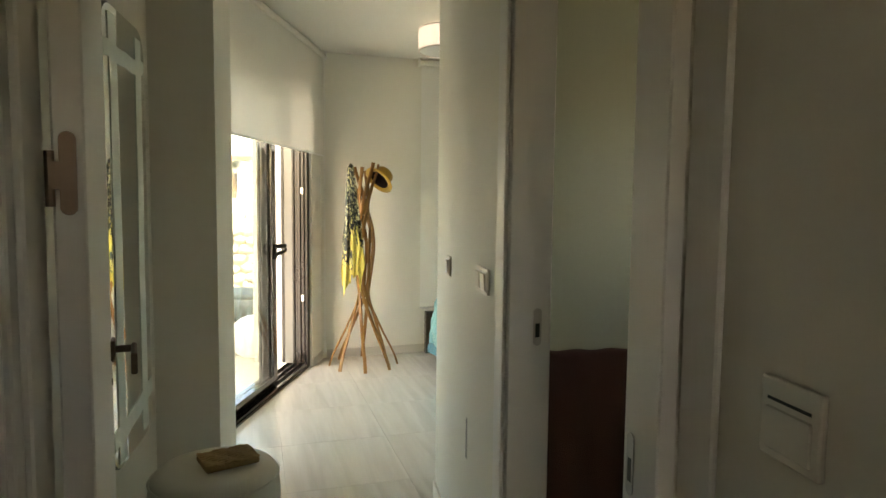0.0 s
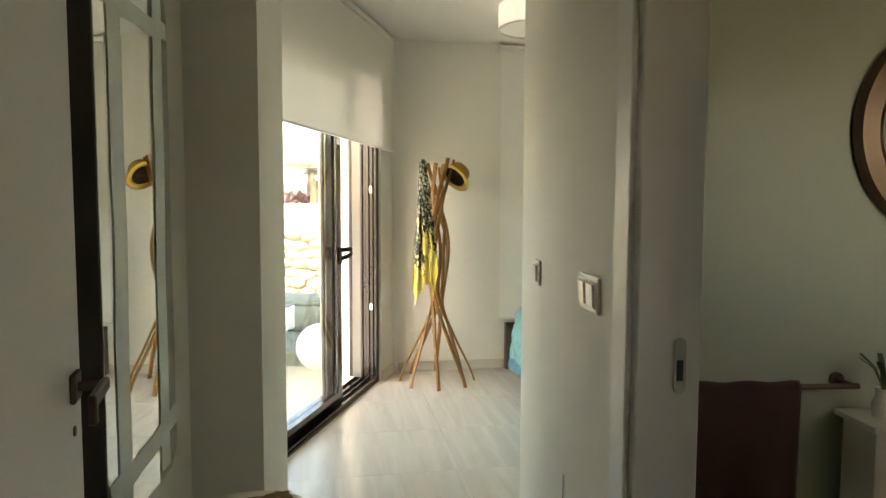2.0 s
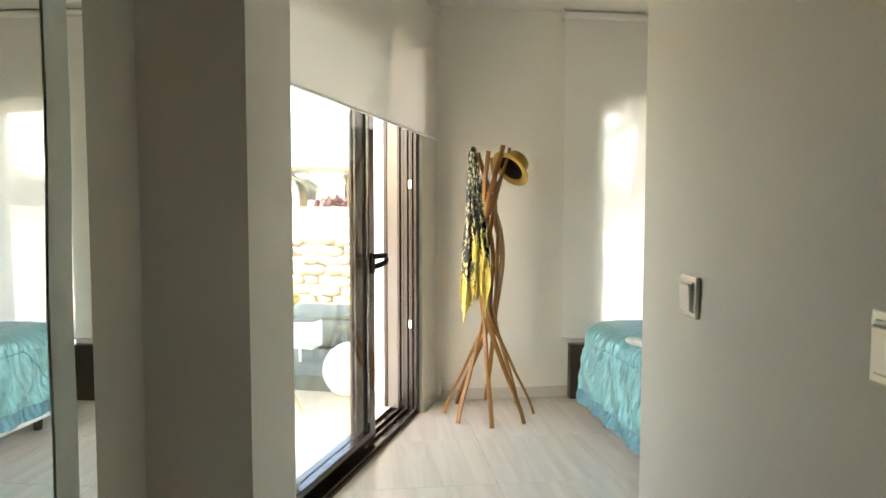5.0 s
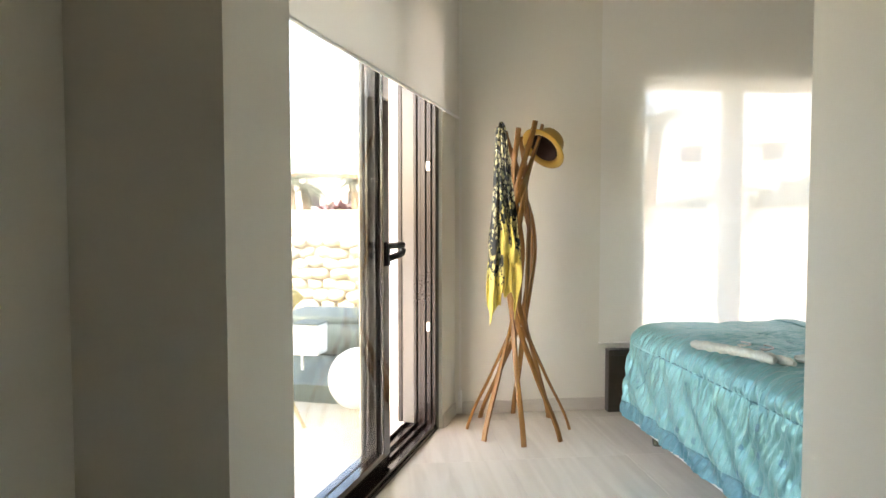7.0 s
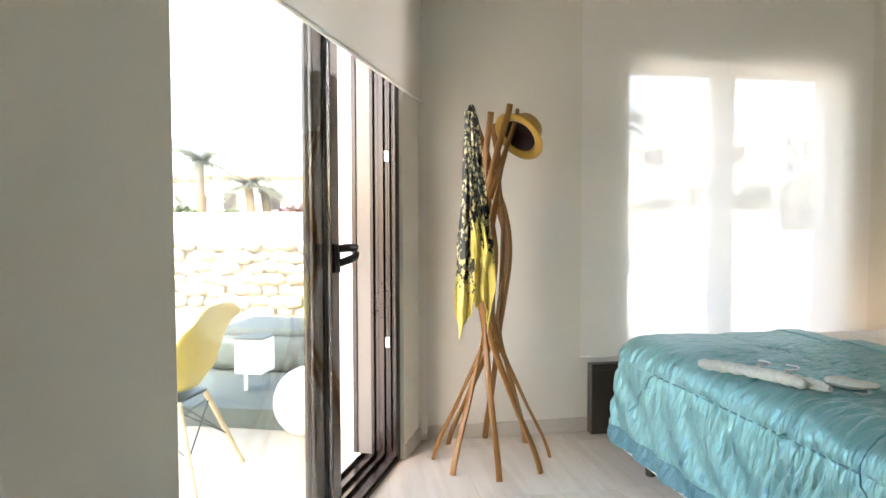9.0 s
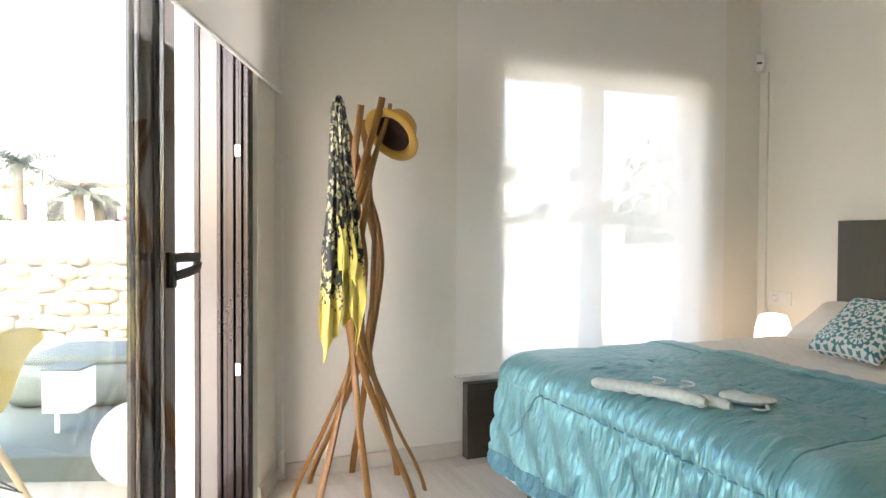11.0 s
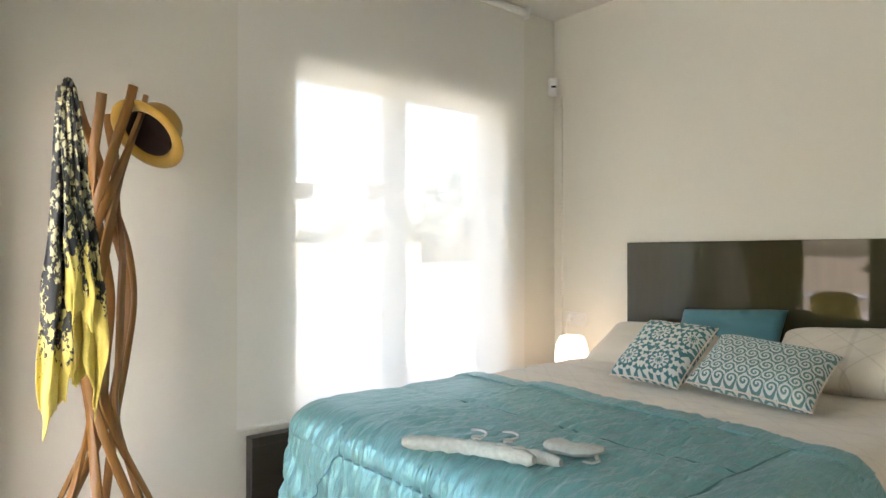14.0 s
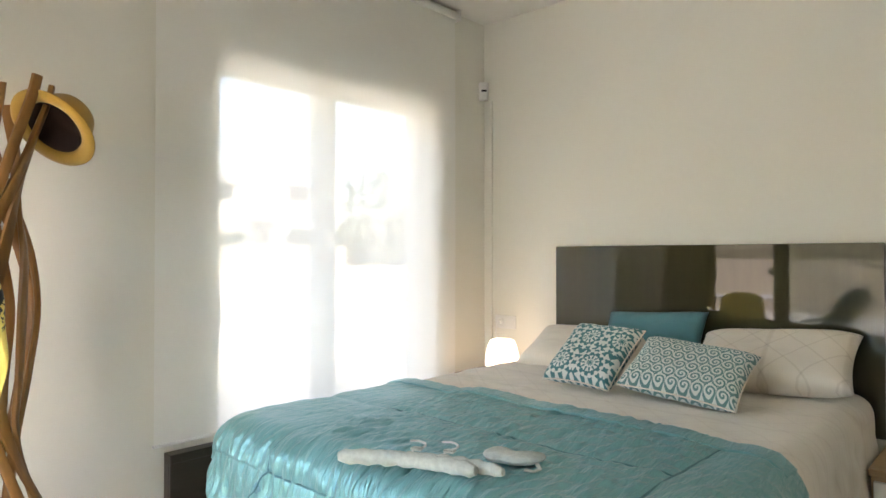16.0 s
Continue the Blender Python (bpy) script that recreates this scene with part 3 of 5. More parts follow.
# ---- mirror with painted bands on the hall's left-hand wall ----
MX0, MX1, MZ0, MZ1 = 0.372, 0.85, 0.53, 1.98
MW = CW + 0.048          # the mirror stands off the wall on its deep backing
mirror = thing("wall_mirror", "tall frameless mirror with pale green rubbed-paint bands", "mirror", CM @ pose(MX0, MW, 0, 0, 0, 1.8) @ pose(-MX0, -MW, 0))


def rounded(x0, x1, z0, z1, r, seg=6):
    pts = []
    for cx, cz, a0 in ((x1 - r, z1 - r, 0), (x0 + r, z1 - r, 90), (x0 + r, z0 + r, 180), (x1 - r, z0 + r, 270)):
        for i in range(seg + 1):
            a = radians(a0 + 90 * i / seg)
            pts.append((cx + r * math.cos(a), cz + r * math.sin(a)))
    return pts


part("backing", prism_bm(rounded(MX0, MX1, MZ0, MZ1, 0.09), -0.034, 0.046), M_bench, mirror, "dark brown mirror backing", pose(0, MW + 0.003, 0, 90, 0, 0))
part("glass", prism_bm(rounded(MX0 + 0.004, MX1 - 0.004, MZ0 + 0.004, MZ1 - 0.004, 0.088), -0.004, 0.0), M_mirror, mirror, m=pose(0, MW + 0.037, 0, 90, 0, 0))


def band(a, b, w, off):
    """A slightly wavy painted band across the mirror from a to b."""
    pts = []
    for i in range(13):
        k = i / 12
        x, z = a[0] + (b[0] - a[0]) * k, a[1] + (b[1] - a[1]) * k
        wob = 0.006 * math.sin(5.1 * k + off) + 0.003 * math.sin(17 * k + 2 * off)
        if abs(b[1] - a[1]) > abs(b[0] - a[0]):
            x += wob
        else:
            z += wob
        pts.append((x, MW + 0.0430, z))
    return bar_bm(pts, w, 0.003, (1, 0, 0) if abs(b[1] - a[1]) > abs(b[0] - a[0]) else (0, 0, 1))


for a, b, w, o in (((MX0 + 0.100, MZ0 + 0.03), (MX0 + 0.096, MZ1 - 0.04), 0.068, 0.3), ((MX1 - 0.104, MZ0 + 0.02), (MX1 - 0.100, MZ1 - 0.03), 0.075, 1.4),
                   ((MX0 + 0.01, MZ0 + 0.165), (MX1 - 0.01, MZ0 + 0.10), 0.060, 2.2), ((MX0 + 0.02, MZ1 - 0.13), (MX1 - 0.01, MZ1 - 0.15), 0.050, 3.0)):
    part("painted_band", band(a, b, w, o), M_distress, mirror)

# ---- pouf and woven pouch ----
PX, PY = -0.755, 2.345
prof = [(0, 0.0), (0.19, 0.0), (0.205, 0.012), (0.225, 0.08), (0.232, 0.20), (0.230, 0.33), (0.222, 0.385), (0.205, 0.412), (0.17, 0.425), (0.09, 0.432), (0, 0.434)]
pouf = thing("pouf", "round off-white leatherette pouf with a piped seam", "pouf", pose(PX, PY, 0))
part("body", lathe_bm(prof, 48), M_pouf, pouf, smooth=True, angle=0)
part("piping", tube_bm([(0.2245 * math.cos(a), 0.2245 * math.sin(a), 0.388) for a in np.linspace(0, 2 * math.pi, 49)], 0.004, 6, caps=False), M_pouf, pouf, smooth=True)
pouch = thing("woven_pouch", "folded plaited straw pouch lying on the pouf", "pouch", pose(PX + 0.045, PY - 0.015, 0.436, 0, 0, 18))
part("body", box_bm(-0.095, 0.095, -0.072, 0.072, 0, 0.024, bevel=0.009, seg=2), M_raffia, pouch, smooth=True)
for i in range(9):
    yy = -0.064 + i * 0.016
    part("plait", tube_bm([(-0.093 + 0.0155 * k, yy + 0.003 * (-1) ** k, 0.0245 + 0.0025 * math.sin(k * 1.3 + i)) for k in range(13)], 0.0075, 6, 0.6), M_raffia, pouch, smooth=True)

# ---- switches, socket, sensor ----
def switch(name, m, gangs, label, frame_mat=M_switch):
    """Face looks along local -y; origin at the plate's centre on the wall."""
    w = 0.071 * gangs + 0.010
    ob = thing(name, label, "light switch", m)
    part("plate", box_bm(-w / 2, w / 2, -0.009, 0, -0.0405, 0.0405, bevel=0.003, seg=2), frame_mat, ob)
    for g in range(gangs):
        cx = (g - (gangs - 1) / 2) * 0.071
        part("surround", box_bm(cx - 0.030, cx + 0.030, -0.0112, -0.008, -0.0300, 0.0300, bevel=0.001), M_plastic, ob)
        part("rocker", box_bm(cx - 0.0265, cx + 0.0265, -0.0165, -0.010, -0.0265, 0.0265, bevel=0.002), M_switch if gangs == 2 else M_plastic, ob, m=pose(0, 0, 0, 4, 0, 0))
    return ob


def corridor_at(world_y):
    """How far back along the corridor a place on its right-hand wall lies."""
    return (2.746 - world_y) / math.cos(radians(CT))


switch("light_switch", CM @ pose(corridor_at(1.823), 0, 1.145, 0, 0, 0), 2, "two-gang champagne-coloured light switch by the bathroom door")
switch("light_switch", CM @ pose(corridor_at(2.431), 0, 1.126, 0, 0, 0), 1, "single champagne-framed light switch near the wall's end")
plate = thing("wall_plate", "square champagne wall plate with a thin dark slot", "wall plate", CM @ pose(2.255, 0.042, 1.15))
part("plate", box_bm(-0.047, 0.047, -0.010, 0, -0.047, 0.047, bevel=0.003, seg=2), M_switch, plate)
part("slot", box_bm(-0.034, 0.034, -0.0108, -0.009, 0.021, 0.0245), M_black, plate, "dark slot")
part("cover", box_bm(-0.036, 0.036, -0.0125, -0.009, -0.036, 0.014, bevel=0.002), M_switch, plate)
slot = thing("wall_slot_cover", "narrow vertical metal slot cover low on the wall", "wall fitting", CM @ pose(corridor_at(2.05), 0, 0.545))
part("plate", box_bm(-0.006, 0.006, -0.003, 0, -0.075, 0.075, bevel=0.001), M_steel, slot)
part("slit", box_bm(-0.002, 0.002, -0.0036, -0.002, -0.07, 0.07), M_black, slot)

sock = thing("wall_socket", "white two-gang wall socket with a plugged-in lamp lead", "socket", pose(XE, 5.33, 0.755, 0, 0, -90))
part("plate", box_bm(-0.078, 0.078, -0.008, 0, -0.0405, 0.0405, bevel=0.003, seg=2), M_plastic, sock)
part("well", tube_bm([(-0.036, -0.0075, 0), (-0.036, -0.012, 0)], 0.029, 24), M_plastic, sock, smooth=True)
part("rocker", box_bm(0.008, 0.064, -0.013, -0.007, -0.027, 0.027, bevel=0.002), M_plastic, sock)
part("plug", tube_bm([(-0.036, -0.012, 0), (-0.036, -0.036, 0)], [0.020, 0.015], 16), M_plastic, sock, "white plug with lead", smooth=True)
part("lead", tube_bm([(-0.036, -0.036, 0), (-0.038, -0.047, -0.01), (-0.045, -0.045, -0.06), (-0.052, -0.03, -0.13), (-0.055, -0.03, -0.24)], 0.003, 6), M_plastic, sock, smooth=True)

sensor = thing("motion_sensor", "small white alarm sensor with a cable duct below it", "alarm sensor", pose(XE - 0.045, YN - 0.03, 2.195, 0, 0, -45))
part("body", prism_bm([(-0.030, 0.02), (0.030, 0.02), (0.030, -0.012), (0.018, -0.026), (-0.018, -0.026), (-0.030, -0.012)], -0.055, 0.055, 0.006), M_plastic, sensor)
part("lens", box_bm(-0.016, 0.016, -0.030, -0.022, -0.006, 0.006, bevel=0.002), M_led, sensor)
solid("cable_duct", box_bm(XE - 0.016, XE, 5.43, 5.446, 0.10, 2.14, bevel=0.002), M_wall, "thin white cable duct down the wall", "cable duct")

# ---- sliding terrace door in the slanted wall ----
slider = thing("sliding_door", "dark bronze aluminium sliding terrace door, partly open", "sliding door", WM @ pose(0, 0.026, 0), "structure")
fo, fi = -0.235, -0.045          # outer and inner faces of the fixed frame
part("frame_jamb", box_bm(S0, S0 + 0.045, fo, fi, 0, SH, bevel=0.002), M_dark, slider)
part("frame_jamb", box_bm(S1 - 0.045, S1, fo, fi, 0, SH, bevel=0.002), M_dark, slider)
part("frame_head", box_bm(S0 + 0.045, S1 - 0.045, fo, fi, SH - 0.045, SH, bevel=0.002), M_dark, slider)
track = part("track", box_bm(S0 + 0.045, S1 - 0.045, fo, fi, 0.0, 0.018, bevel=0.002), M_dark, slider)
for y in (fo + 0.012, -0.165, -0.118, fi - 0.012):
    part("rail", box_bm(S0 + 0.045, S1 - 0.045, y - 0.003, y + 0.003, 0.018, 0.036), M_dark, track)


def sash(a, b, y0, y1, handle):
    lf = part("sash", box_bm(a, a + 0.075, y0, y1, 0.03, SH - 0.05, bevel=0.003), M_sash, slider)
    part("stile", box_bm(b - 0.075, b, y0, y1, 0.03, SH - 0.05, bevel=0.003), M_sash, lf)
    part("rail", box_bm(a + 0.075, b - 0.075, y0, y1, 0.03, 0.105, bevel=0.003), M_sash, lf)
    part("rail", box_bm(a + 0.075, b - 0.075, y0, y1, SH - 0.125, SH - 0.05, bevel=0.003), M_sash, lf)
    ym = (y0 + y1) / 2
    g = part("pane", box_bm(a + 0.07, b - 0.07, ym - 0.003, ym + 0.003, 0.10, SH - 0.12), M_glass, lf, "clear double glazing")
    g.visible_shadow = False
    part("gasket", box_bm(a + 0.074, a + 0.079, ym - 0.006, ym + 0.006, 0.105, SH - 0.125), M_gasket, lf)
    if handle:
        h = part("handle", box_bm(a + 0.018, a + 0.052, y1, y1 + 0.014, 0.955, 1.065, bevel=0.006, seg=2), M_black, lf, "black grip handle")
        part("grip", tube_bm([(a + 0.040, y1 + 0.010, 1.046), (a + 0.020, y1 + 0.040, 1.050), (a - 0.030, y1 + 0.052, 1.048), (a - 0.046, y1 + 0.050, 1.030), (a - 0.040, y1 + 0.048, 1.012), (a + 0.010, y1 + 0.040, 1.002), (a + 0.036, y1 + 0.010, 0.990)], [0.015, 0.016, 0.016, 0.015, 0.015, 0.016, 0.015], 12), M_black, h, smooth=True)
    return lf


sash(0.90, 2.34, -0.118 - 0.022, -0.118 + 0.022, True)
sash(0.958, 2.50, -0.165 - 0.020, -0.165 + 0.020, False)
for z in (0.58, 1.455):
    part("catch", box_bm(S0 + 0.046, S0 + 0.066, -0.098, -0.074, z - 0.026, z + 0.026, bevel=0.003), M_chrome, slider, "steel lock keeper")
# proud ribs on the jamb that the leaves close against, and the parked fly screen between them
for y0, y1 in ((fo - 0.03, fo - 0.005), (-0.172, -0.155), (-0.132, -0.104), (-0.085, -0.072), (-0.060, -0.045)):
    part("jamb_rib", box_bm(S0 + 0.045, S0 + 0.060, y0, y1, 0.036, SH - 0.05, bevel=0.003), M_dark, slider)
part("fly_screen", box_bm(S0 + 0.045, S0 + 0.054, fo - 0.005, -0.172, 0.036, SH - 0.05), M_screen, slider, "grey parked fly screen")

# ---- roller blinds ----
def blind(name, m, x0, x1, z0, mat_, label, sag, chain_x):
    """Hangs in the plane y = 0 facing +y; x along the wall."""
    ob = thing(name, label, "roller blind", m)
    part("roller", tube_bm([(x0, 0.0, H - 0.035), (x1, 0.0, H - 0.035)], 0.024, 20), mat_, ob, smooth=True)
    part("fabric", grid_bm(12, 24, lambda u, v: (x0 + 0.012 + (x1 - x0 - 0.024) * u, 0.0 + sag * math.sin(3.1 * v) * math.sin(5 * u), z0 + 0.012 + (H - 0.05 - z0) * v)), mat_, ob, smooth=True, angle=0)
    part("bottom_bar", tube_bm([(x0 + 0.010, 0.0, z0 + 0.012), (x1 - 0.010, 0.0, z0 + 0.012)], 0.011, 10, 0.6), M_plastic, ob, "white bottom bar", smooth=True)
    for x in (x0 - 0.006, x1 + 0.006):
        part("bracket", box_bm(x - 0.006, x + 0.006, -0.03, 0.03, H - 0.07, H - 0.002, bevel=0.003), M_plastic, ob, "white end bracket")
    if chain_x is not None:
        for dx in (0.0, 0.028):
            part("chain", tube_bm([(chain_x + dx, 0.02, H - 0.04), (chain_x + dx, 0.02, 0.16)], 0.0022, 6), M_plastic, ob, "white bead chain")
        part("chain_weight", box_bm(chain_x - 0.004, chain_x + 0.032, 0.012, 0.028, 0.06, 0.16, bevel=0.004), M_plastic, ob)
    return ob


blind("roller_blind", WM @ pose(0, 0.027, 0), 0.022, 2.40, 1.745, M_blindW, "cream roller blind lowered halfway over the terrace door", 0.004, 0.05)
blind("roller_blind", pose(0, YN - 0.04, 0), 0.83, 2.615, 0.405, M_blindN, "white translucent screen blind drawn down over the window", 0.003, None)

# ---- north window behind its blind ----
win = thing("window_1", "white two-leaf window glowing behind the screen blind", "window", I4, "structure")
wy0, wy1 = YN + 0.10, YN + 0.16
part("window_frame", box_bm(NX0, NX0 + 0.05, wy0, wy1, 0.06, NZ1, bevel=0.003), M_plastic, win)
part("window_frame", box_bm(NX1 - 0.05, NX1, wy0, wy1, 0.06, NZ1, bevel=0.003), M_plastic, win)
part("window_frame", box_bm(NX0 + 0.05, NX1 - 0.05, wy0, wy1, NZ1 - 0.04, NZ1, bevel=0.003), M_plastic, win)
part("window_frame", box_bm(NX0 + 0.05, NX1 - 0.05, wy0, wy1, 0.06, 0.12, bevel=0.003), M_plastic, win)
part("mullion", box_bm(1.70, 1.83, wy0, wy1, 0.12, NZ1 - 0.04, bevel=0.003), M_plastic, win)
for a, b in ((NX0 + 0.05, 1.70), (1.83, NX1 - 0.05)):
    g = part("pane", box_bm(a, b, YN + 0.127, YN + 0.133, 0.12, NZ1 - 0.04), M_glass, win)
    g.visible_shadow = False
hd = part("handle", box_bm(NX0 + 0.012, NX0 + 0.040, YN + 0.085, YN + 0.10, 0.90, 1.02, bevel=0.004), M_plastic, win)
part("grip", tube_bm([(NX0 + 0.026, YN + 0.09, 0.985), (NX0 + 0.026, YN + 0.05, 0.985), (NX0 + 0.026, YN + 0.045, 0.86)], 0.010, 8), M_plastic, hd, smooth=True)

# ---- low dark bench under the window ----
bench = thing("low_bench", "low dark brown wooden bench under the window", "bench", pose(0, YN, 0))
part("top", box_bm(0.893, 2.60, -0.075, -0.014, 0.345, 0.38, bevel=0.002), M_bench, bench)
part("front", box_bm(0.893, 2.60, -0.073, -0.055, 0.0, 0.345, bevel=0.002), M_bench, bench)
part("side", box_bm(0.893, 0.918, -0.055, -0.014, 0.0, 0.345, bevel=0.002), M_bench, bench)

# ---- coat stand ----
SX, SY = 0.283, 5.19
stand = thing("coat_stand", "coat stand of twisted bent beech laths with splayed legs", "coat stand", pose(SX, SY, 0))
NL = 8


def bend(keys, t):
    """A smooth line through keys (time, value vector), Catmull-Rom."""
    k = max(0, min(len(keys) - 2, sum(1 for q in keys if q[0] <= t) - 1))
    p0, p1, p2, p3 = (np.array(keys[max(0, min(len(keys) - 1, k + d))][1]) for d in (-1, 0, 1, 2))
    f = (t - keys[k][0]) / (keys[k + 1][0] - keys[k][0])
    return 0.5 * (2 * p1 + (p2 - p0) * f + (2 * p0 - 5 * p1 + 4 * p2 - p3) * f * f + (3 * p1 - p0 - 3 * p2 + p3) * f ** 3)


for i in range(NL):
    a0 = 45.0 * i - 7
    top_h = (1.60, 1.63, 1.66, 1.62, 1.58, 1.65, 1.69, 1.68)[i]
    keys = []
    # foot, straight leg, first crossing, bulge, second crossing where the twist turns back, open tip
    for z, r, da in ((0.0, 0.285, 0), (0.33, 0.140, -9), (0.63, 0.040, -72), (0.80, 0.066, -100), (1.0, 0.090, -108), (1.17, 0.070, -92), (1.33, 0.036, -35), (1.48, 0.070, 15), (top_h, 0.122, 36)):
        a = radians(a0 + da)
        keys.append((z, (r * math.cos(a), r * math.sin(a), radians(a0 + da * 0.8))))
    pts, face = [], []
    for k in range(45):
        z = top_h * k / 44
        x, y, a = bend(keys, z)
        pts.append((x, y, z))
        face.append(Vector((-math.sin(a), math.cos(a), 0)))
    part("lath", bar_bm(pts, 0.028, 0.016, face), M_wood, stand, smooth=True, angle=40)
for z, r in ((1.315, 0.036), (0.645, 0.042)):
    for a in np.linspace(0, 2 * math.pi, 5)[:4]:
        part("bolt", tube_bm([(0, 0, z), (r * math.cos(a), r * math.sin(a), z)], 0.004, 8), M_chrome, stand, "steel spacer rod")

# ---- hat on the stand ----
hat_m = pose(0.406, 5.155, 1.552, -14, 48, 10) @ Matrix.Scale(0.9, 4)
hat = thing("hat", "mustard felt hat with a dark lining hung on the coat stand", "hat", hat_m)
crown = [(0, 0.115), (0.045, 0.114), (0.078, 0.104), (0.088, 0.085), (0.093, 0.03), (0.097, 0.0), (0.108, -0.008), (0.130, -0.012), (0.146, -0.008), (0.148, -0.004), (0.145, -0.003), (0.130, -0.007), (0.110, -0.003)]
part("felt", lathe_bm(crown, 40), M_felt, hat, smooth=True, angle=0)
part("lining", lathe_bm([(0.0935, -0.002), (0.089, 0.03), (0.084, 0.083), (0.07, 0.1), (0, 0.108)], 40), M_hatband, hat, "dark brown lining", smooth=True, angle=0)
part("band", lathe_bm([(0.0975, 0.004), (0.0985, 0.006), (0.0955, 0.030), (0.0945, 0.032)], 40), M_felt, hat, smooth=True, angle=0)

# ---- scarf on the stand ----
def scarf_sheet(xt, xb, w1, hem, folds, ph, depth, yb):
    """Gathered at the top, falling in pleats to an uneven hem given as (u, z) pairs."""
    z1 = 1.645

    def fn(u, v):
        zb = float(np.interp(u, [h[0] for h in hem], [h[1] for h in hem]))
        z = z1 + (zb - z1) * v
        fall = min(1.0, (z1 - z) / 0.60)
        ease = fall ** 0.8
        w = 0.026 + (w1 - 0.026) * ease
        x = xt + (xb - xt) * ease + (u - 0.5) * w + 0.005 * math.sin(6 * z + ph)
        y = yb * ease + depth * (0.35 + 0.65 * fall) * math.sin(folds * u * 2 * math.pi + ph + 0.9 * z) + 0.006 * math.sin(9 * z + 3 * u)
        q = Vector((u * 5 + xb * 40, z * 7, ph))
        x += 0.009 * fall * noise.noise(q) * (1 + v)
        y += 0.012 * fall * noise.noise(q * 1.7 + Vector((3, 1, 0)))
        return (x, y, z + 0.016 * v * v * noise.noise(Vector((u * 14, ph, 0))))
    return grid_bm(44, 90, fn)


scarf = thing("scarf", "black and pale yellow printed scarf with plain yellow ends", "scarf", pose(0.184, 5.05, 0))
for nm, material, args in (("left_fall", M_scarf_low, (-0.036, -0.058, 0.076, [(0, 0.70), (0.10, 0.64), (0.22, 0.607), (0.38, 0.66), (0.6, 0.70), (0.85, 0.71), (1, 0.80)], 1.6, 0.4, 0.020, -0.004)),
                           ("middle_fall", M_scarf_high, (-0.032, -0.006, 0.070, [(0, 0.93), (0.2, 0.95), (0.5, 0.985), (0.8, 0.95), (1, 0.92)], 1.3, 1.9, 0.014, -0.026)),
                           ("right_fall", M_scarf_mid, (-0.026, 0.036, 0.056, [(0, 0.86), (0.25, 0.76), (0.5, 0.68), (0.68, 0.632), (0.85, 0.69), (1, 0.74)], 1.2, 2.6, 0.016, -0.008)),
                           ("back_fall", M_scarf_mid, (-0.030, 0.006, 0.060, [(0, 0.80), (0.3, 0.75), (0.7, 0.76), (1, 0.80)], 1.4, 0.9, 0.012, 0.024))):
    f = part(nm, scarf_sheet(*args), material, scarf, smooth=True, angle=0)
    md = f.modifiers.new("cloth", 'SOLIDIFY')
    md.thickness = 0.0025
part("knot", tube_bm([(-0.052, 0.004, 1.600), (-0.046, -0.002, 1.640), (-0.030, 0.004, 1.662), (-0.016, 0.03, 1.650), (-0.004, 0.06, 1.625)], [0.012, 0.017, 0.016, 0.015, 0.012], 12), M_scarf_low, scarf, smooth=True)

# ---- ceiling lamp ----
lamp = thing("ceiling_lamp", "round white pleated drum ceiling lamp", "ceiling lamp", pose(0.77, 4.42, 0))
LR, LZ0 = 0.22, 2.455
bm = bmesh.new()
n = 120
ring = [[bm.verts.new(((LR + (0.003 if i % 2 else 0)) * math.cos(2 * math.pi * i / n), (LR + (0.003 if i % 2 else 0)) * math.sin(2 * math.pi * i / n), z)) for i in range(n)] for z in (LZ0, H - 0.02)]
for i in range(n):
    bm.faces.new((ring[0][i], ring[0][(i + 1) % n], ring[1][(i + 1) % n], ring[1][i]))
part("shade", bm, M_litshade, lamp, "softly lit pleated shade")
for z in (LZ0, H - 0.024):
    part("shade_ring", lathe_bm([(LR - 0.004, z - 0.002), (LR + 0.005, z - 0.002), (LR + 0.005, z + 0.008), (LR - 0.004, z + 0.008), (LR - 0.004, z - 0.002)], 60), M_shade, lamp, smooth=True)
part("diffuser", lathe_bm([(0, LZ0 + 0.006), (LR - 0.006, LZ0 + 0.006), (LR - 0.006, LZ0 + 0.012), (0, LZ0 + 0.012)], 60), M_plastic, lamp, "white opal diffuser")
part("mount", lathe_bm([(0, H - 0.002), (0.06, H - 0.002), (0.06, H - 0.03), (0, H - 0.03)], 30), M_plastic, lamp)

# ---- bed ----
BX0b, BX1b, BY0, BY1, BZ = 0.86, 2.83, 3.47, 4.98, 0.60
bed = thing("bed", "double bed on a white upholstered base", "bed", I4)
part("base", box_bm(BX0b - 0.02, BX1b, BY0 + 0.03, BY1 - 0.03, 0.09, 0.34, bevel=0.02, seg=2), M_white_sheet, bed, "white upholstered divan base")
for x in (BX0b + 0.08, BX1b - 0.1):
    for y in (BY0 + 0.12, BY1 - 0.12):
        part("leg", tube_bm([(x, y, 0), (x, y, 0.095)], [0.022, 0.030], 16), M_wenge, bed, smooth=True)
part("mattress", box_bm(BX0b + 0.02, BX1b, BY0 + 0.03, BY1 - 0.03, 0.34, BZ - 0.03, bevel=0.05, seg=3), M_linen, bed, "cream covered mattress", smooth=True)


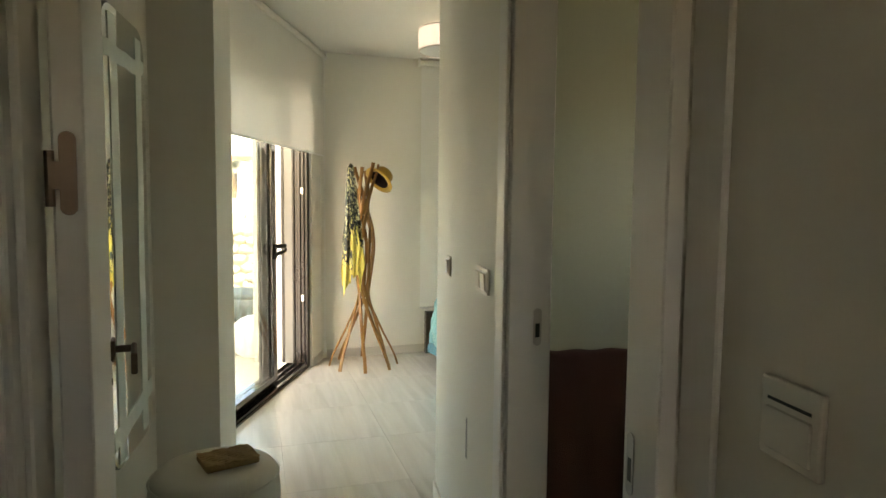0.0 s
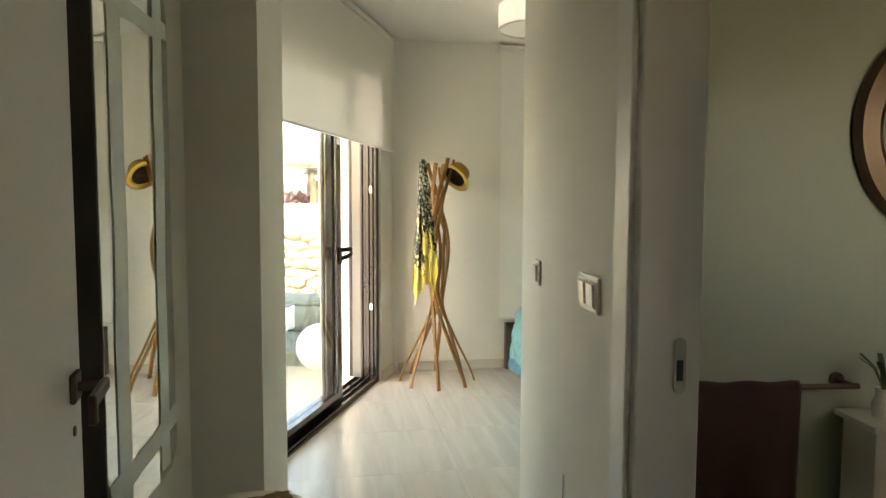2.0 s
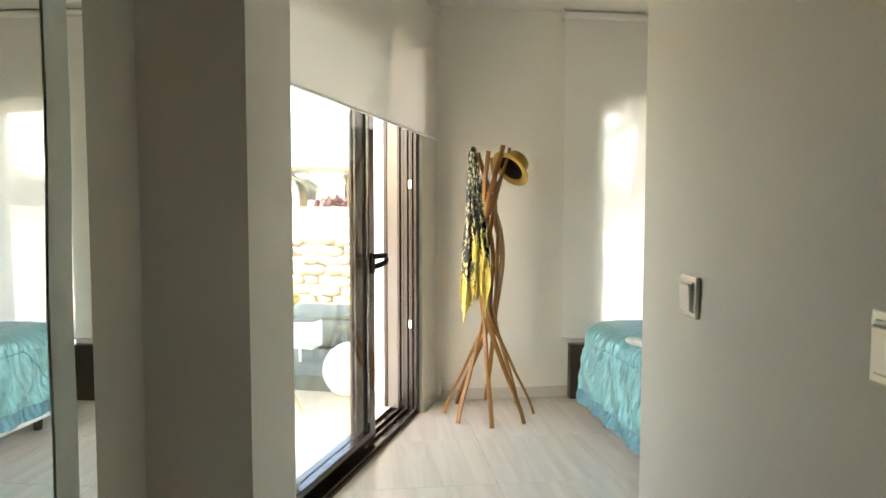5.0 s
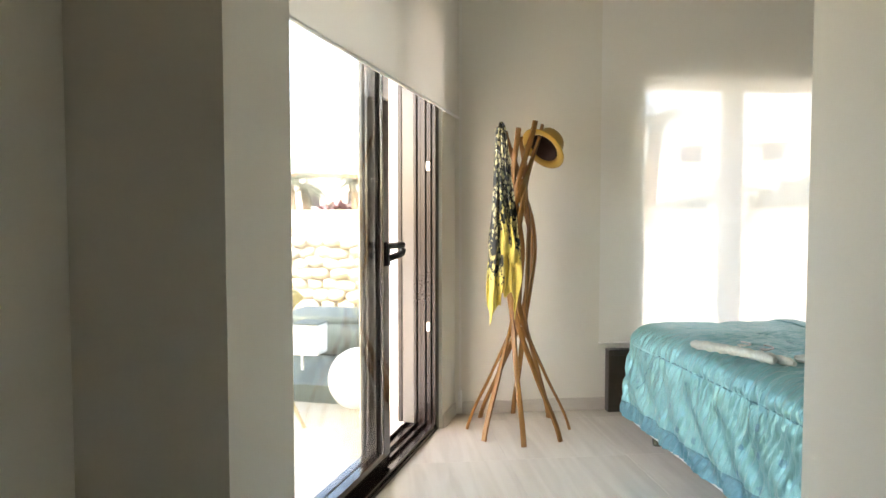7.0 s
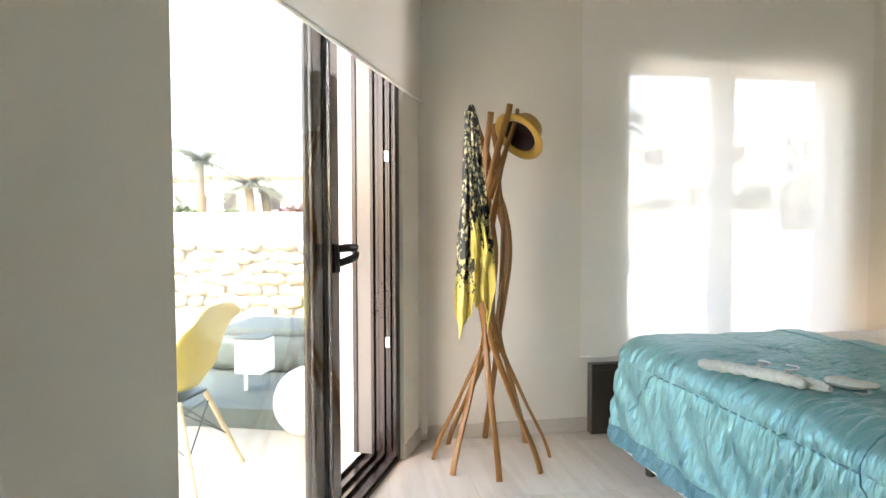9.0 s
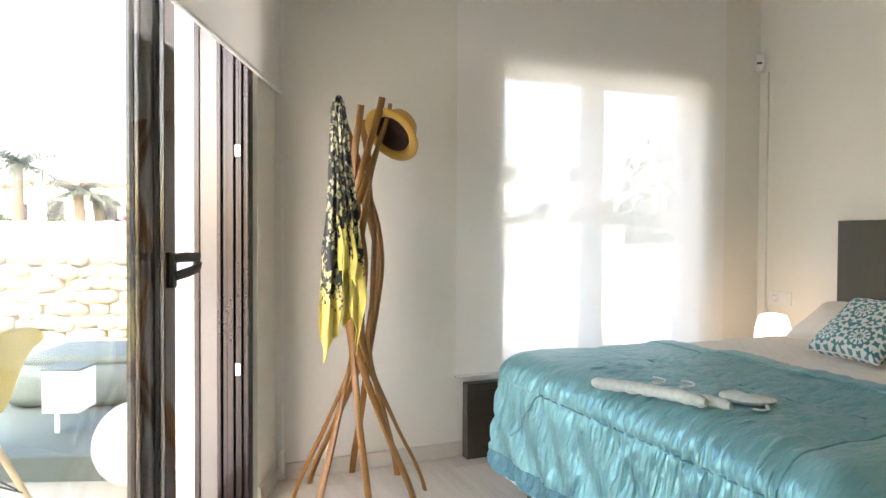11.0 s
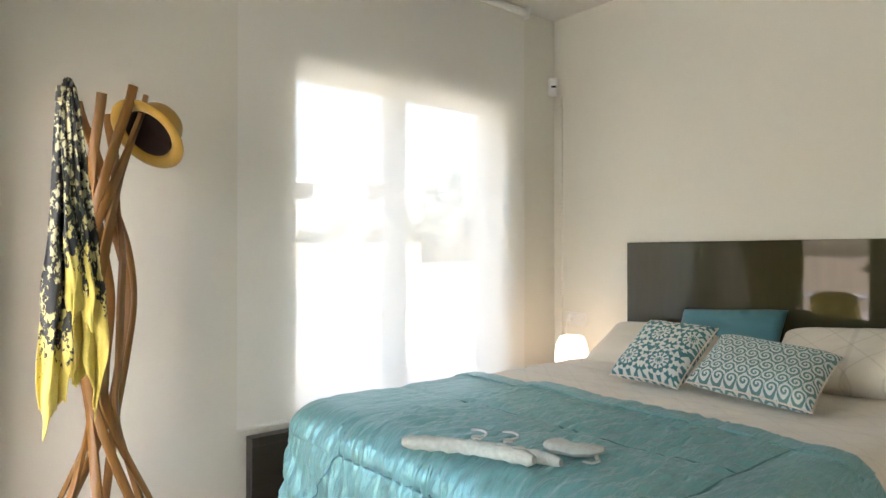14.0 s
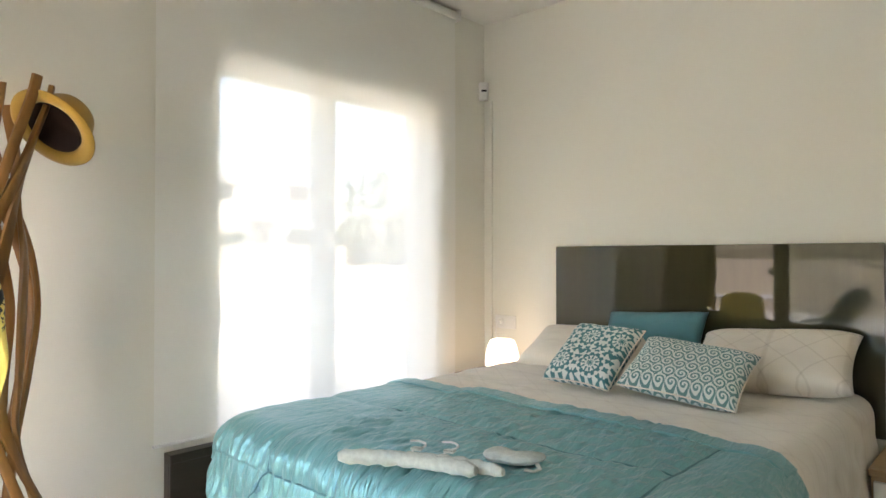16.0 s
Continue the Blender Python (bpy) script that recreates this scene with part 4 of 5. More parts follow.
def drape(xa, xb, over_foot, over_side, nu, nv, lift, wave, seed, skew=0.0, R=0.085, fine=None, setback=0.0, inset=0.03):
    """A cloth over the bed: xa is the foot edge, xb where it ends towards the head; it hangs over the sides."""
    cx = BX0b + setback
    ya, yb = BY0, BY1
    foot_d, side_d = cx + 0.02 - xa + over_foot, over_side + inset
    wide = (yb - ya) + 2 * over_side

    def place(a, b):
        dx = max(0.0, cx + 0.02 - a) if over_foot > 0 else 0.0
        dy = ya + inset - b if b < ya + inset else (b - yb + inset if b > yb - inset else 0.0)
        sy = -1 if b < (ya + yb) / 2 else 1
        if dx > 0 and dy > 0:
            # the hem is cut round at the corners
            fu, fv = min(1.0, dx / foot_d), min(1.0, dy / side_d)
            dx, dy = dx * math.sqrt(1 - fv * fv / 2), dy * math.sqrt(1 - fu * fu / 2)
        d = math.hypot(dx, dy)
        px, py = max(a, cx + 0.02) if over_foot > 0 else a, min(max(b, ya + inset), yb - inset)
        z = BZ + lift
        ndir = Vector((0, 0, 1))
        if d > 0:
            ex, ey = -dx / d, sy * dy / d
            arc = R * math.pi / 2
            if d < arc:
                out, down = R * math.sin(d / R), R * (1 - math.cos(d / R))
                nrm = d / R
            else:
                out, down = R + (d - arc) * 0.10, R + (d - arc) * 0.99
                nrm = math.pi / 2
            px, py, z = px + ex * out, py + ey * out, z - down
            ndir = Vector((ex * math.sin(nrm), ey * math.sin(nrm), math.cos(nrm)))
        p = Vector((px, py, z))
        q = Vector((a * 1.0, b * 1.0, seed))
        h = noise.noise(q * 2.2) * 0.008 + noise.noise(q * 7.0) * 0.003
        if d > 0.12:
            along = math.atan2(dx, dy * sy + 1e-6)
            h += wave * min(1.0, (d - 0.12) * 4) * math.sin(26 * (a - b) + 4 * noise.noise(q * 2))
        if fine:
            h += fine(a, b, q)
        return p + ndir * h

    def fn(u, v):
        b = ya - over_side + wide * v
        end = xb - skew * (1 - v)
        return place(xa - over_foot + (end - xa + over_foot) * u, b)
    return grid_bm(nu, nv, fn), place


SEAM_A, SEAM_N, SEAM_S, HEM, SEAM_X = 0.77, 4.63, 3.60, 0.46, 1.31


def quilting(a, b, q):
    """Flat border panels round a padded, puckered field; the puckers run off the seams."""
    inside = a > SEAM_A and SEAM_S < b < SEAM_N
    best = min(abs(a - SEAM_A) if SEAM_S < b < SEAM_N or a < SEAM_A else 9, abs(b - SEAM_N), abs(b - SEAM_S), abs(a - HEM), abs(a - SEAM_X) if b > SEAM_S else 9)
    puff = (0.014 if inside else 0.008) * (1 - math.exp(-(best / 0.03)))
    ripple = math.sin(150 * b + 14 * a + 7 * noise.noise(q * 5)) * (0.5 + 0.5 * noise.noise(q * 4 + Vector((9, 2, 0))))
    near = math.exp(-abs(a - SEAM_A) / (0.32 if a < SEAM_A else 0.12))
    amp = (0.014 if a < SEAM_A else 0.009) if SEAM_S < b < SEAM_N else 0.003
    h = puff + amp * near * ripple
    calm = 1.0 if a < SEAM_A + 0.1 else (0.85 if SEAM_S < b < SEAM_N else 0.3)
    h += calm * 0.0078 * noise.noise(Vector((q.x * 9, q.y * 34 + 7 * q.x, 2.0))) + calm * 0.0056 * noise.noise(Vector((q.x * 20, q.y * 62 + 12 * q.x, 5.0)))
    on_top = min(1.0, max(0.0, (a - 0.80) * 5)) * (1.0 if SEAM_S < b < SEAM_N else 0.35)
    h += 0.0060 * noise.noise(Vector((q.x * 34 + 9 * q.y, q.y * 13, 8.0))) * on_top
    # short crumpled tucks drawn in from the seams
    tuck = noise.noise(Vector((q.x * 6, q.y * 23 + 5 * q.x, 11.0)))
    h += 0.010 * on_top * (1 - abs(tuck) * 2.2) * (0.35 + 0.65 * abs(noise.noise(Vector((q.x * 3, q.y * 3, 4.0))) * 2))
    return h - 0.008


cover = thing("bed_cover", "cream line-printed duvet spread over the bed", "bedding", I4)
part("cloth", drape(1.45, 2.80, 0.0, 0.40, 70, 110, 0.004, 0.006, 3.0, 0.0, fine=lambda a, b, q: 0.006 * noise.noise(Vector((q.x * 7, q.y * 16 + 6 * q.x, 1.0))) + 0.004 * noise.noise(q * 19))[0], M_geo, cover, smooth=True, angle=0)
for sy, b in ((-1, BY0 - 0.055), (1, BY1 + 0.055)):
    part("hem", tube_bm([(1.47 + 1.32 * k / 20, b + sy * (0.02 + 0.006 * math.sin(2.1 * k)), 0.262 + 0.004 * math.sin(1.3 * k)) for k in range(21)], 0.006, 6), M_linen, cover, smooth=True)
part("top_edge", tube_bm([(2.80, BY0 + 0.02 + (BY1 - BY0 - 0.04) * k / 20, BZ + 0.008 + 0.003 * math.sin(k)) for k in range(21)], 0.010, 8), M_linen, cover, smooth=True)
quilt = thing("quilt", "quilted teal satin bedspread with woven flower motifs", "bedspread", I4)
quilt_bm, on_quilt = drape(BX0b, 1.73, 0.47, 0.45, 230, 330, 0.024, 0.010, 7.0, 0.03, R=0.13, fine=quilting, setback=0.07, inset=0.055)
hem_bm = quilt_bm.copy()
for bm, keep_hem in ((quilt_bm, False), (hem_bm, True)):
    bm.faces.ensure_lookup_table()
    gone = [f for k, f in enumerate(bm.faces) if (k // 330 < 13 or k % 330 < 10 or k % 330 >= 320) != keep_hem]
    bmesh.ops.delete(bm, geom=gone, context='FACES')
part("cloth", quilt_bm, M_satin, quilt, smooth=True, angle=0)
part("hem_band", hem_bm, M_hem, quilt, "darker dotted satin hem band", smooth=True, angle=0)
for line in ([(SEAM_A, SEAM_S + (SEAM_N - SEAM_S) * k / 40) for k in range(41)], [(SEAM_A + (1.70 - SEAM_A) * k / 40, SEAM_N) for k in range(41)], [(SEAM_A + (1.68 - SEAM_A) * k / 40, SEAM_S) for k in range(41)], [(SEAM_X, SEAM_S + (SEAM_N - SEAM_S) * k / 40) for k in range(41)],
             [(SEAM_A - 0.174 * k / 12, SEAM_N + 0.14 * k / 12 + 0.006 * math.sin(k)) for k in range(15)], [(SEAM_A - 0.174 * k / 12, SEAM_S - 0.14 * k / 12 + 0.006 * math.sin(k)) for k in range(15)],
             [(HEM, 3.3 + 1.85 * k / 50) for k in range(51)]):
    part("piping", tube_bm([on_quilt(a, b) for a, b in line], 0.0035, 6), M_tealcush, quilt, "darker stitched seam", smooth=True)
edge = [on_quilt(1.73 - 0.03 * (1 - (b - BY0 + 0.3) / (BY1 - BY0 + 0.6)) - 0.045, b) + Vector((0, 0, 0.004)) for b in np.linspace(BY0 - 0.06, BY1 + 0.06, 60)]
part("border", bar_bm(edge, 0.085, 0.010, (1, 0, 0)), M_satin, quilt, "stitched satin border", smooth=True)

headboard = thing("headboard", "dark brown high-gloss headboard fixed to the wall", "headboard", I4)
hb = part("panel", box_bm(XE - 0.055, XE - 0.008, 3.385, 4.935, 0.42, 1.215, bevel=0.002), M_wenge, headboard)
part("fixing", box_bm(XE - 0.008, XE, 3.7, 4.6, 0.9, 1.0), M_bench, headboard)


def pillow_bm(w, h, d, nu=40, nv=32, pinch=0.10, seed=0.0, wr=0.006):
    """A stuffed cushion in its own plane (x across, z up), thickness along y, with drawn-in sides and pointed corners."""
    bm = bmesh.new()
    uvl = bm.loops.layers.uv.new("UVMap")
    sides = []
    for s in (-1, 1):
        rows = []
        for i in range(nu + 1):
            row = []
            for j in range(nv + 1):
                u, v = 2 * i / nu - 1, 2 * j / nv - 1
                edge = (1 - u ** 4) * (1 - v ** 4)
                x = u * w / 2 * (1 - pinch * (1 - abs(v) ** 2) * abs(u) ** 2 * 0.6 + 0.0)
                z = v * h / 2 * (1 - pinch * (1 - abs(u) ** 2) * abs(v) ** 2)
                t = d / 2 * max(edge, 0) ** 0.45
                t += wr * noise.noise(Vector((u * 2.2, v * 2.2, seed + s))) * edge + wr * 0.5 * noise.noise(Vector((u * 6, v * 6, seed + s * 2))) * edge ** 0.5
                row.append((x, s * t, z))
            rows.append(row)
        vs = [[bm.verts.new(p) for p in r] for r in rows]
        for i in range(nu):
            for j in range(nv):
                q = (vs[i][j], vs[i + 1][j], vs[i + 1][j + 1], vs[i][j + 1])
                f = bm.faces.new(q if s < 0 else q[::-1])
                uvs = [(i / nu, j / nv), ((i + 1) / nu, j / nv), ((i + 1) / nu, (j + 1) / nv), (i / nu, (j + 1) / nv)]
                for lp, c in zip(f.loops, uvs if s < 0 else uvs[::-1]):
                    lp[uvl].uv = c
    bmesh.ops.remove_doubles(bm, verts=bm.verts, dist=0.0004)
    bmesh.ops.recalc_face_normals(bm, faces=bm.faces)
    return bm


def cushion(name, m, w, h, d, material, label, category, seed, piping=True, pinch=0.10, flange=None):
    ob = thing(name, label, category, m)
    part("cover", pillow_bm(w, h, d, seed=seed, pinch=pinch), material, ob, smooth=True, angle=0)
    if piping:
        pts = []
        for u, v in [(-1 + 2 * k / 24, -1) for k in range(24)] + [(1, -1 + 2 * k / 24) for k in range(24)] + [(1 - 2 * k / 24, 1) for k in range(24)] + [(-1, 1 - 2 * k / 24) for k in range(25)]:
            pts.append((u * w / 2 * (1 - pinch * (1 - abs(v) ** 2) * abs(u) ** 2 * 0.6), 0, v * h / 2 * (1 - pinch * (1 - abs(u) ** 2) * abs(v) ** 2)))
        part("piping", tube_bm(pts, 0.0035, 6, caps=False, up=(0, 1, 0.01)), M_linen, ob, smooth=True)
    return ob


# cushions face the foot of the bed: local -y looks towards -x in the room, then leans back
def leaning(x, y, z, lean, turn=0.0, spin=0.0):
    return pose(x, y, z, 0, 0, -90 + turn) @ pose(0, 0, 0, -lean, 0, 0) @ pose(0, 0, 0, 0, spin, 0)


cushion("pillow", leaning(2.644, 4.60, 0.688, 63, 1, -1), 0.667, 0.345, 0.14, M_linen, "plain cream pillow lying against the headboard", "pillow", 1.0, False)
cushion("pillow", leaning(2.66, 3.752, 0.725, 62, -5, -8), 0.625, 0.385, 0.16, M_geo_pillow, "cream line-printed pillow leaning on the headboard", "pillow", 2.0, False)
cushion("cushion", leaning(2.775, 4.32, 0.775, 32, -5, -4), 0.52, 0.25, 0.13, M_tealcush, "plain teal cushion propped at the back", "cushion", 3.0, False)
cushion("cushion", leaning(2.22, 4.329, 0.738, 53, -3, 1.6), 0.325, 0.355, 0.12, M_medal, "white cushion printed with teal medallions", "cushion", 4.0)
cushion("cushion", leaning(2.21, 3.92, 0.72, 62, 12, 11), 0.44, 0.33, 0.12, M_scroll, "white cushion printed with small teal scrolls", "cushion", 5.0)

# ---- padded hangers and eye mask on the quilt ----
def padded_hanger(m, ln, r, label, hook):
    ob = thing("padded_hanger", label, "clothes hanger", m)
    pts = [(-ln / 2 + ln * k / 24, -0.030 * (2 * k / 24 - 1) ** 2, r + 0.002 * math.sin(k * 2.1)) for k in range(25)]
    rad = [r * (0.55 if k in (0, 24) else 0.92 if k in (1, 23) else 1.0 + 0.08 * math.sin(k * 1.7)) for k in range(25)]
    part("padding", tube_bm(pts, rad, 14), M_lace, ob, smooth=True)
    if hook:
        part("hook", tube_bm([(0, 0.0, r + 0.005), (0.0, 0.030, r + 0.014)] + [(0.024 * math.sin(a), 0.054 - 0.024 * math.cos(a), r + 0.018 + 0.002 * a) for a in np.linspace(0, 4.2, 14)], 0.003, 8), M_plastic, ob, "white-wrapped wire hook", smooth=True)
        part("ribbon", tube_bm([(0.035 * math.sin(a) * math.cos(a * 0.5), 0.02 + 0.012 * math.sin(2 * a), r * 2 + 0.004) for a in np.linspace(0, 6.28, 20)], 0.003, 5), M_lace, ob, smooth=True)
    return ob


padded_hanger(pose(0.895, 4.095, BZ + 0.034, 0, 0, -65), 0.36, 0.019, "pale lace-covered padded hanger lying on the bedspread", True)
padded_hanger(pose(0.950, 4.035, BZ + 0.034, 0, 0, -67), 0.33, 0.016, "second pale padded hanger half hidden behind the first", True)
mask = thing("eye_mask", "pale lace padded eye mask lying on the bedspread", "eye mask", pose(1.105, 3.935, BZ + 0.036, 0, 0, -88))


def mask_fn(s):
    def fn(u, v):
        a, b = 2 * u - 1, 2 * v - 1
        half = 0.046 * (1 - 0.30 * math.exp(-(a / 0.25) ** 2)) * math.sqrt(max(0.0, 1 - a ** 4))
        return (a * 0.088, b * half - 0.012 * math.cos(a * 3.0), s * 0.013 * math.sqrt(max(0.0, (1 - a ** 4) * (1 - b ** 4))) + 0.012 + 0.006 * a)
    return fn


bm = grid_bm(26, 12, mask_fn(1))
join_bm(bm, grid_bm(26, 12, mask_fn(-1)))
part("pad", bm, M_lace, mask, smooth=True, angle=0)
part("strap", tube_bm([(0.082, -0.008, 0.012), (0.098, -0.022, 0.005), (0.092, -0.040, 0.003), (0.070, -0.046, 0.003)], 0.006, 6, 0.5), M_lace, mask, smooth=True)

# ---- bedside ----
def nightstand(m, w, d, h, label):
    ob = thing("nightstand", label, "nightstand", m)
    part("body", box_bm(0, w, 0, d, 0.06, h - 0.025, bevel=0.002), M_oak, ob)
    part("top", box_bm(-0.008, w + 0.008, -0.008, d + 0.008, h - 0.025, h, bevel=0.003), M_oak, ob)
    for z0, z1 in ((0.08, h / 2 - 0.01), (h / 2, h - 0.04)):
        dr = part("drawer_front", box_bm(-0.016, -0.001, 0.01, d - 0.01, z0, z1, bevel=0.002), M_trim, ob, "white drawer front")
        part("pull", box_bm(-0.028, -0.016, d / 2 - 0.05, d / 2 + 0.05, z1 - 0.035, z1 - 0.027), M_steel, dr)
    part("plinth", box_bm(0.03, w - 0.03, 0.03, d - 0.03, 0, 0.06), M_bench, ob)
    return ob


nightstand(pose(2.50, 5.03, 0), 0.39, 0.33, 0.50, "oak nightstand squeezed between bed and window")
nightstand(pose(2.50, 3.02, 0), 0.39, 0.36, 0.40, "oak nightstand with white drawer fronts")
tl = thing("table_lamp", "small lit white glass table lamp on the nightstand", "table lamp", pose(2.675, 5.165, 0.50))
part("foot", lathe_bm([(0, 0), (0.05, 0), (0.052, 0.006), (0.05, 0.012), (0, 0.012)], 30), M_plastic, tl, smooth=True)
part("globe", lathe_bm([(0.05, 0.012), (0.085, 0.022), (0.097, 0.05), (0.094, 0.10), (0.083, 0.15), (0.068, 0.182), (0.045, 0.190), (0.040, 0.186)], 36), M_lampglow, tl, "lit opal glass shade", smooth=True)

# ---- bathroom seen through its doorway ----
rail = thing("towel_rail", "chrome towel rail on the bathroom wall", "towel rail", CM)
rx = 0.30
part("bar", tube_bm([(rx, 0.32, 0.735), (rx, 1.10, 0.735)], 0.010, 12), M_hinge, rail, smooth=True)
for y in (0.34, 1.08):
    part("bracket", tube_bm([(0.212, y, 0.735), (rx, y, 0.735)], 0.011, 10), M_hinge, rail, smooth=True)
    part("rose", tube_bm([(0.212, y, 0.735), (0.222, y, 0.735)], 0.026, 16), M_hinge, rail, smooth=True)
towel = thing("towel", "dark maroon bath towel hung over the rail", "towel", CM)


def towel_fn(u, v):
    y = 0.36 + 0.53 * u
    s = v * 1.35 - 0.62
    w = 0.006 * math.sin(16 * u + 2) * min(1, abs(s) * 3)
    if abs(s) < 0.025:
        a = s / 0.025 * math.pi / 2
        return (rx + 0.016 * math.sin(a), y, 0.735 + 0.018 * math.cos(a) + 0.003 * math.sin(21 * u))
    return (rx + (0.016 + 0.01 * abs(s) + w) * (1 if s > 0 else -1), y, 0.735 - abs(s) + 0.025)


tw = part("cloth", grid_bm(40, 80, towel_fn), M_maroon, towel, smooth=True, angle=0)
md = tw.modifiers.new("pile", 'SOLIDIFY')
md.thickness = 0.008
md.offset = 0
rm = thing("round_mirror", "round mirror in a broad dark-grey frame", "mirror", CM @ pose(0.212, 1.49, 1.61, 0, 90, 0))
part("frame", lathe_bm([(0.30, 0.0), (0.395, 0.0), (0.40, 0.014), (0.38, 0.036), (0.325, 0.042), (0.30, 0.024), (0.30, 0.0)], 64), M_hinge, rm, smooth=True)
part("glass", lathe_bm([(0, 0.006), (0.305, 0.006), (0.305, 0.012), (0, 0.012)], 64), M_mirror, rm)
vase = thing("vase_with_sprig", "small glass vase with a thin green sprig", "vase", CM @ pose(0.34, 1.16, 0.0))
part("shelf", box_bm(-0.10, 0.10, -0.10, 0.30, 0.62, 0.64, bevel=0.002), M_plastic, vase)
part("column", box_bm(-0.08, 0.08, -0.08, 0.28, 0.0, 0.62, bevel=0.002), M_plastic, vase)
part("vessel", lathe_bm([(0, 0.64), (0.03, 0.64), (0.035, 0.68), (0.022, 0.72), (0.026, 0.74)], 20), M_plastic, vase, smooth=True)
for k in range(7):
    a = k * 0.9
    part("leaf", bar_bm([(0, 0, 0.73), (0.03 * math.cos(a), 0.03 * math.sin(a), 0.80), (0.08 * math.cos(a), 0.08 * math.sin(a), 0.84)], 0.016, 0.002, (-math.sin(a), math.cos(a), 0)), M_shrub, vase)

# ---- terrace ----
solid("terrace", box_bm(-9.0, 8.0, -2.0, 9.6, -0.22, -0.03), M_joint, "pale tiled terrace outside the door", "terrace", "structure")
walls("wall_terrace_pier", [(0.0, 0.20, -0.50, -0.262, -0.03, 2.63)], WM, M_render, label="white rendered pier at the terrace door")
solid("baseboard_terrace", box_bm(-0.01, 0.212, -0.512, -0.262, -0.03, 0.075, bevel=0.002), M_skirt, "beige stone plinth round the pier", "baseboard", "structure", WM)
solid("roof_slab", box_bm(-2.3, 3.4, -2.6, YN + 0.34, H + 0.21, H + 0.45), M_render, "white flat roof slab", "roof", "structure")
TM = pose(-0.426, 2.489, 0, 0, 0, -18.4)     # terrace things: x right, y ahead
plat = solid("terrace_step", box_bm(-4.5, -1.16, 3.02, 5.6, -0.03, 0.115, bevel=0.006), M_sofa, "grey stone step at the terrace edge", "step", "structure", TM)

orb = thing("globe_lamp", "large white polyethylene garden globe on the terrace", "garden lamp", pose(-0.607, 5.756, -0.03))
part("globe", lathe_bm([(0.078 if k == 0 else 0.195 * math.sin(math.pi * (0.13 + 0.87 * k / 24)), 0.195 - 0.195 * math.cos(math.pi * (0.13 + 0.87 * k / 24))) for k in range(25)], 40), M_ball, orb, smooth=True, angle=0)
part("foot", lathe_bm([(0, 0.0), (0.10, 0.0), (0.10, 0.02), (0.09, 0.022)], 30), M_ball, orb, smooth=True)
part("cable", tube_bm([(0.08, -0.05, 0.012), (0.20, -0.12, 0.006), (0.30, -0.10, 0.006), (0.36, -0.05, 0.05)], 0.004, 6), M_black, orb, smooth=True)


def shell_chair(m, material, label):
    """Moulded shell on four splayed dowel legs with wire bracing; faces local +x."""
    ob = thing("shell_chair", label, "chair", m, group="chairs round the terrace table")

    def fn(u, v):
        t = u                        # from the front lip over the seat up the back
        w = 0.235 * (1 - 0.18 * max(0, t - 0.55) / 0.45)
        y = (2 * v - 1) * w
        e = abs(2 * v - 1)
        px = np.interp(t, [0, 0.08, 0.35, 0.5, 0.62, 0.8, 1.0], [0.235, 0.22, 0.02, -0.12, -0.185, -0.225, -0.265])
        pz = np.interp(t, [0, 0.08, 0.35, 0.5, 0.62, 0.8, 1.0], [0.425, 0.440, 0.425, 0.435, 0.52, 0.67, 0.82])
        lift = 0.055 * e ** 2.4 * math.sin(math.pi * min(1, t * 1.05))
        pz2 = pz + lift * (1 if t < 0.6 else 0.3)
        px2 = px + lift * (0.2 if t < 0.5 else 1.5)
        if t > 0.85:
            pz2 -= 0.05 * e ** 3 * (t - 0.85) / 0.15
        return (px2, y, pz2)
    sh = part("shell", grid_bm(30, 18, fn), material, ob, smooth=True, angle=0)
    md = sh.modifiers.new("thick", 'SOLIDIFY')
    md.thickness = 0.006
    feet = []
    for sx in (1, -1):
        for sy in (1, -1):
            top, foot = (0.10 * sx - 0.02, 0.11 * sy, 0.40), (0.235 * sx - 0.03, 0.22 * sy, 0.0)
            part("leg", tube_bm([top, foot], [0.014, 0.010], 10), M_ash, ob, "pale wooden dowel leg", smooth=True)
            feet.append((Vector(top), Vector(foot)))
    for i, j in ((0, 1), (1, 3), (3, 2), (2, 0)):
        a, b = feet[i], feet[j]
        part("brace", tube_bm([a[0].lerp(a[1], 0.1), b[0].lerp(b[1], 0.55)], 0.0035, 6), M_wire, ob, "black wire brace")
        part("brace", tube_bm([b[0].lerp(b[1], 0.1), a[0].lerp(a[1], 0.55)], 0.0035, 6), M_wire, ob, "black wire brace")
    part("mount", box_bm(-0.13, 0.09, -0.12, 0.12, 0.396, 0.408, bevel=0.003), M_wire, ob)
    return ob


shell_chair(pose(-1.21, 5.22, -0.03, 0, 0, 162), M_shell, "mustard yellow shell chair with pale wooden legs on the terrace")
shell_chair(pose(-2.35, 4.55, -0.03, 0, 0, 35), M_sofa, "grey shell chair with pale wooden legs on the terrace")
table = thing("round_table", "round white pedestal table on the terrace", "table", pose(-1.72, 5.34, -0.03))
part("tabletop", lathe_bm([(0, 0.715), (0.44, 0.715), (0.455, 0.722), (0.455, 0.732), (0.44, 0.738), (0, 0.738)], 60), M_ball, table, smooth=True)
part("pedestal", lathe_bm([(0.02, 0.715), (0.13, 0.71), (0.05, 0.62), (0.032, 0.45), (0.032, 0.25), (0.06, 0.10), (0.16, 0.03), (0.25, 0.012), (0.25, 0.0), (0, 0.0)], 48), M_ball, table, smooth=True)
side = thing("side_table", "small white box side table on a thin leg", "side table", TM @ pose(-1.68, 3.38, 0.115))
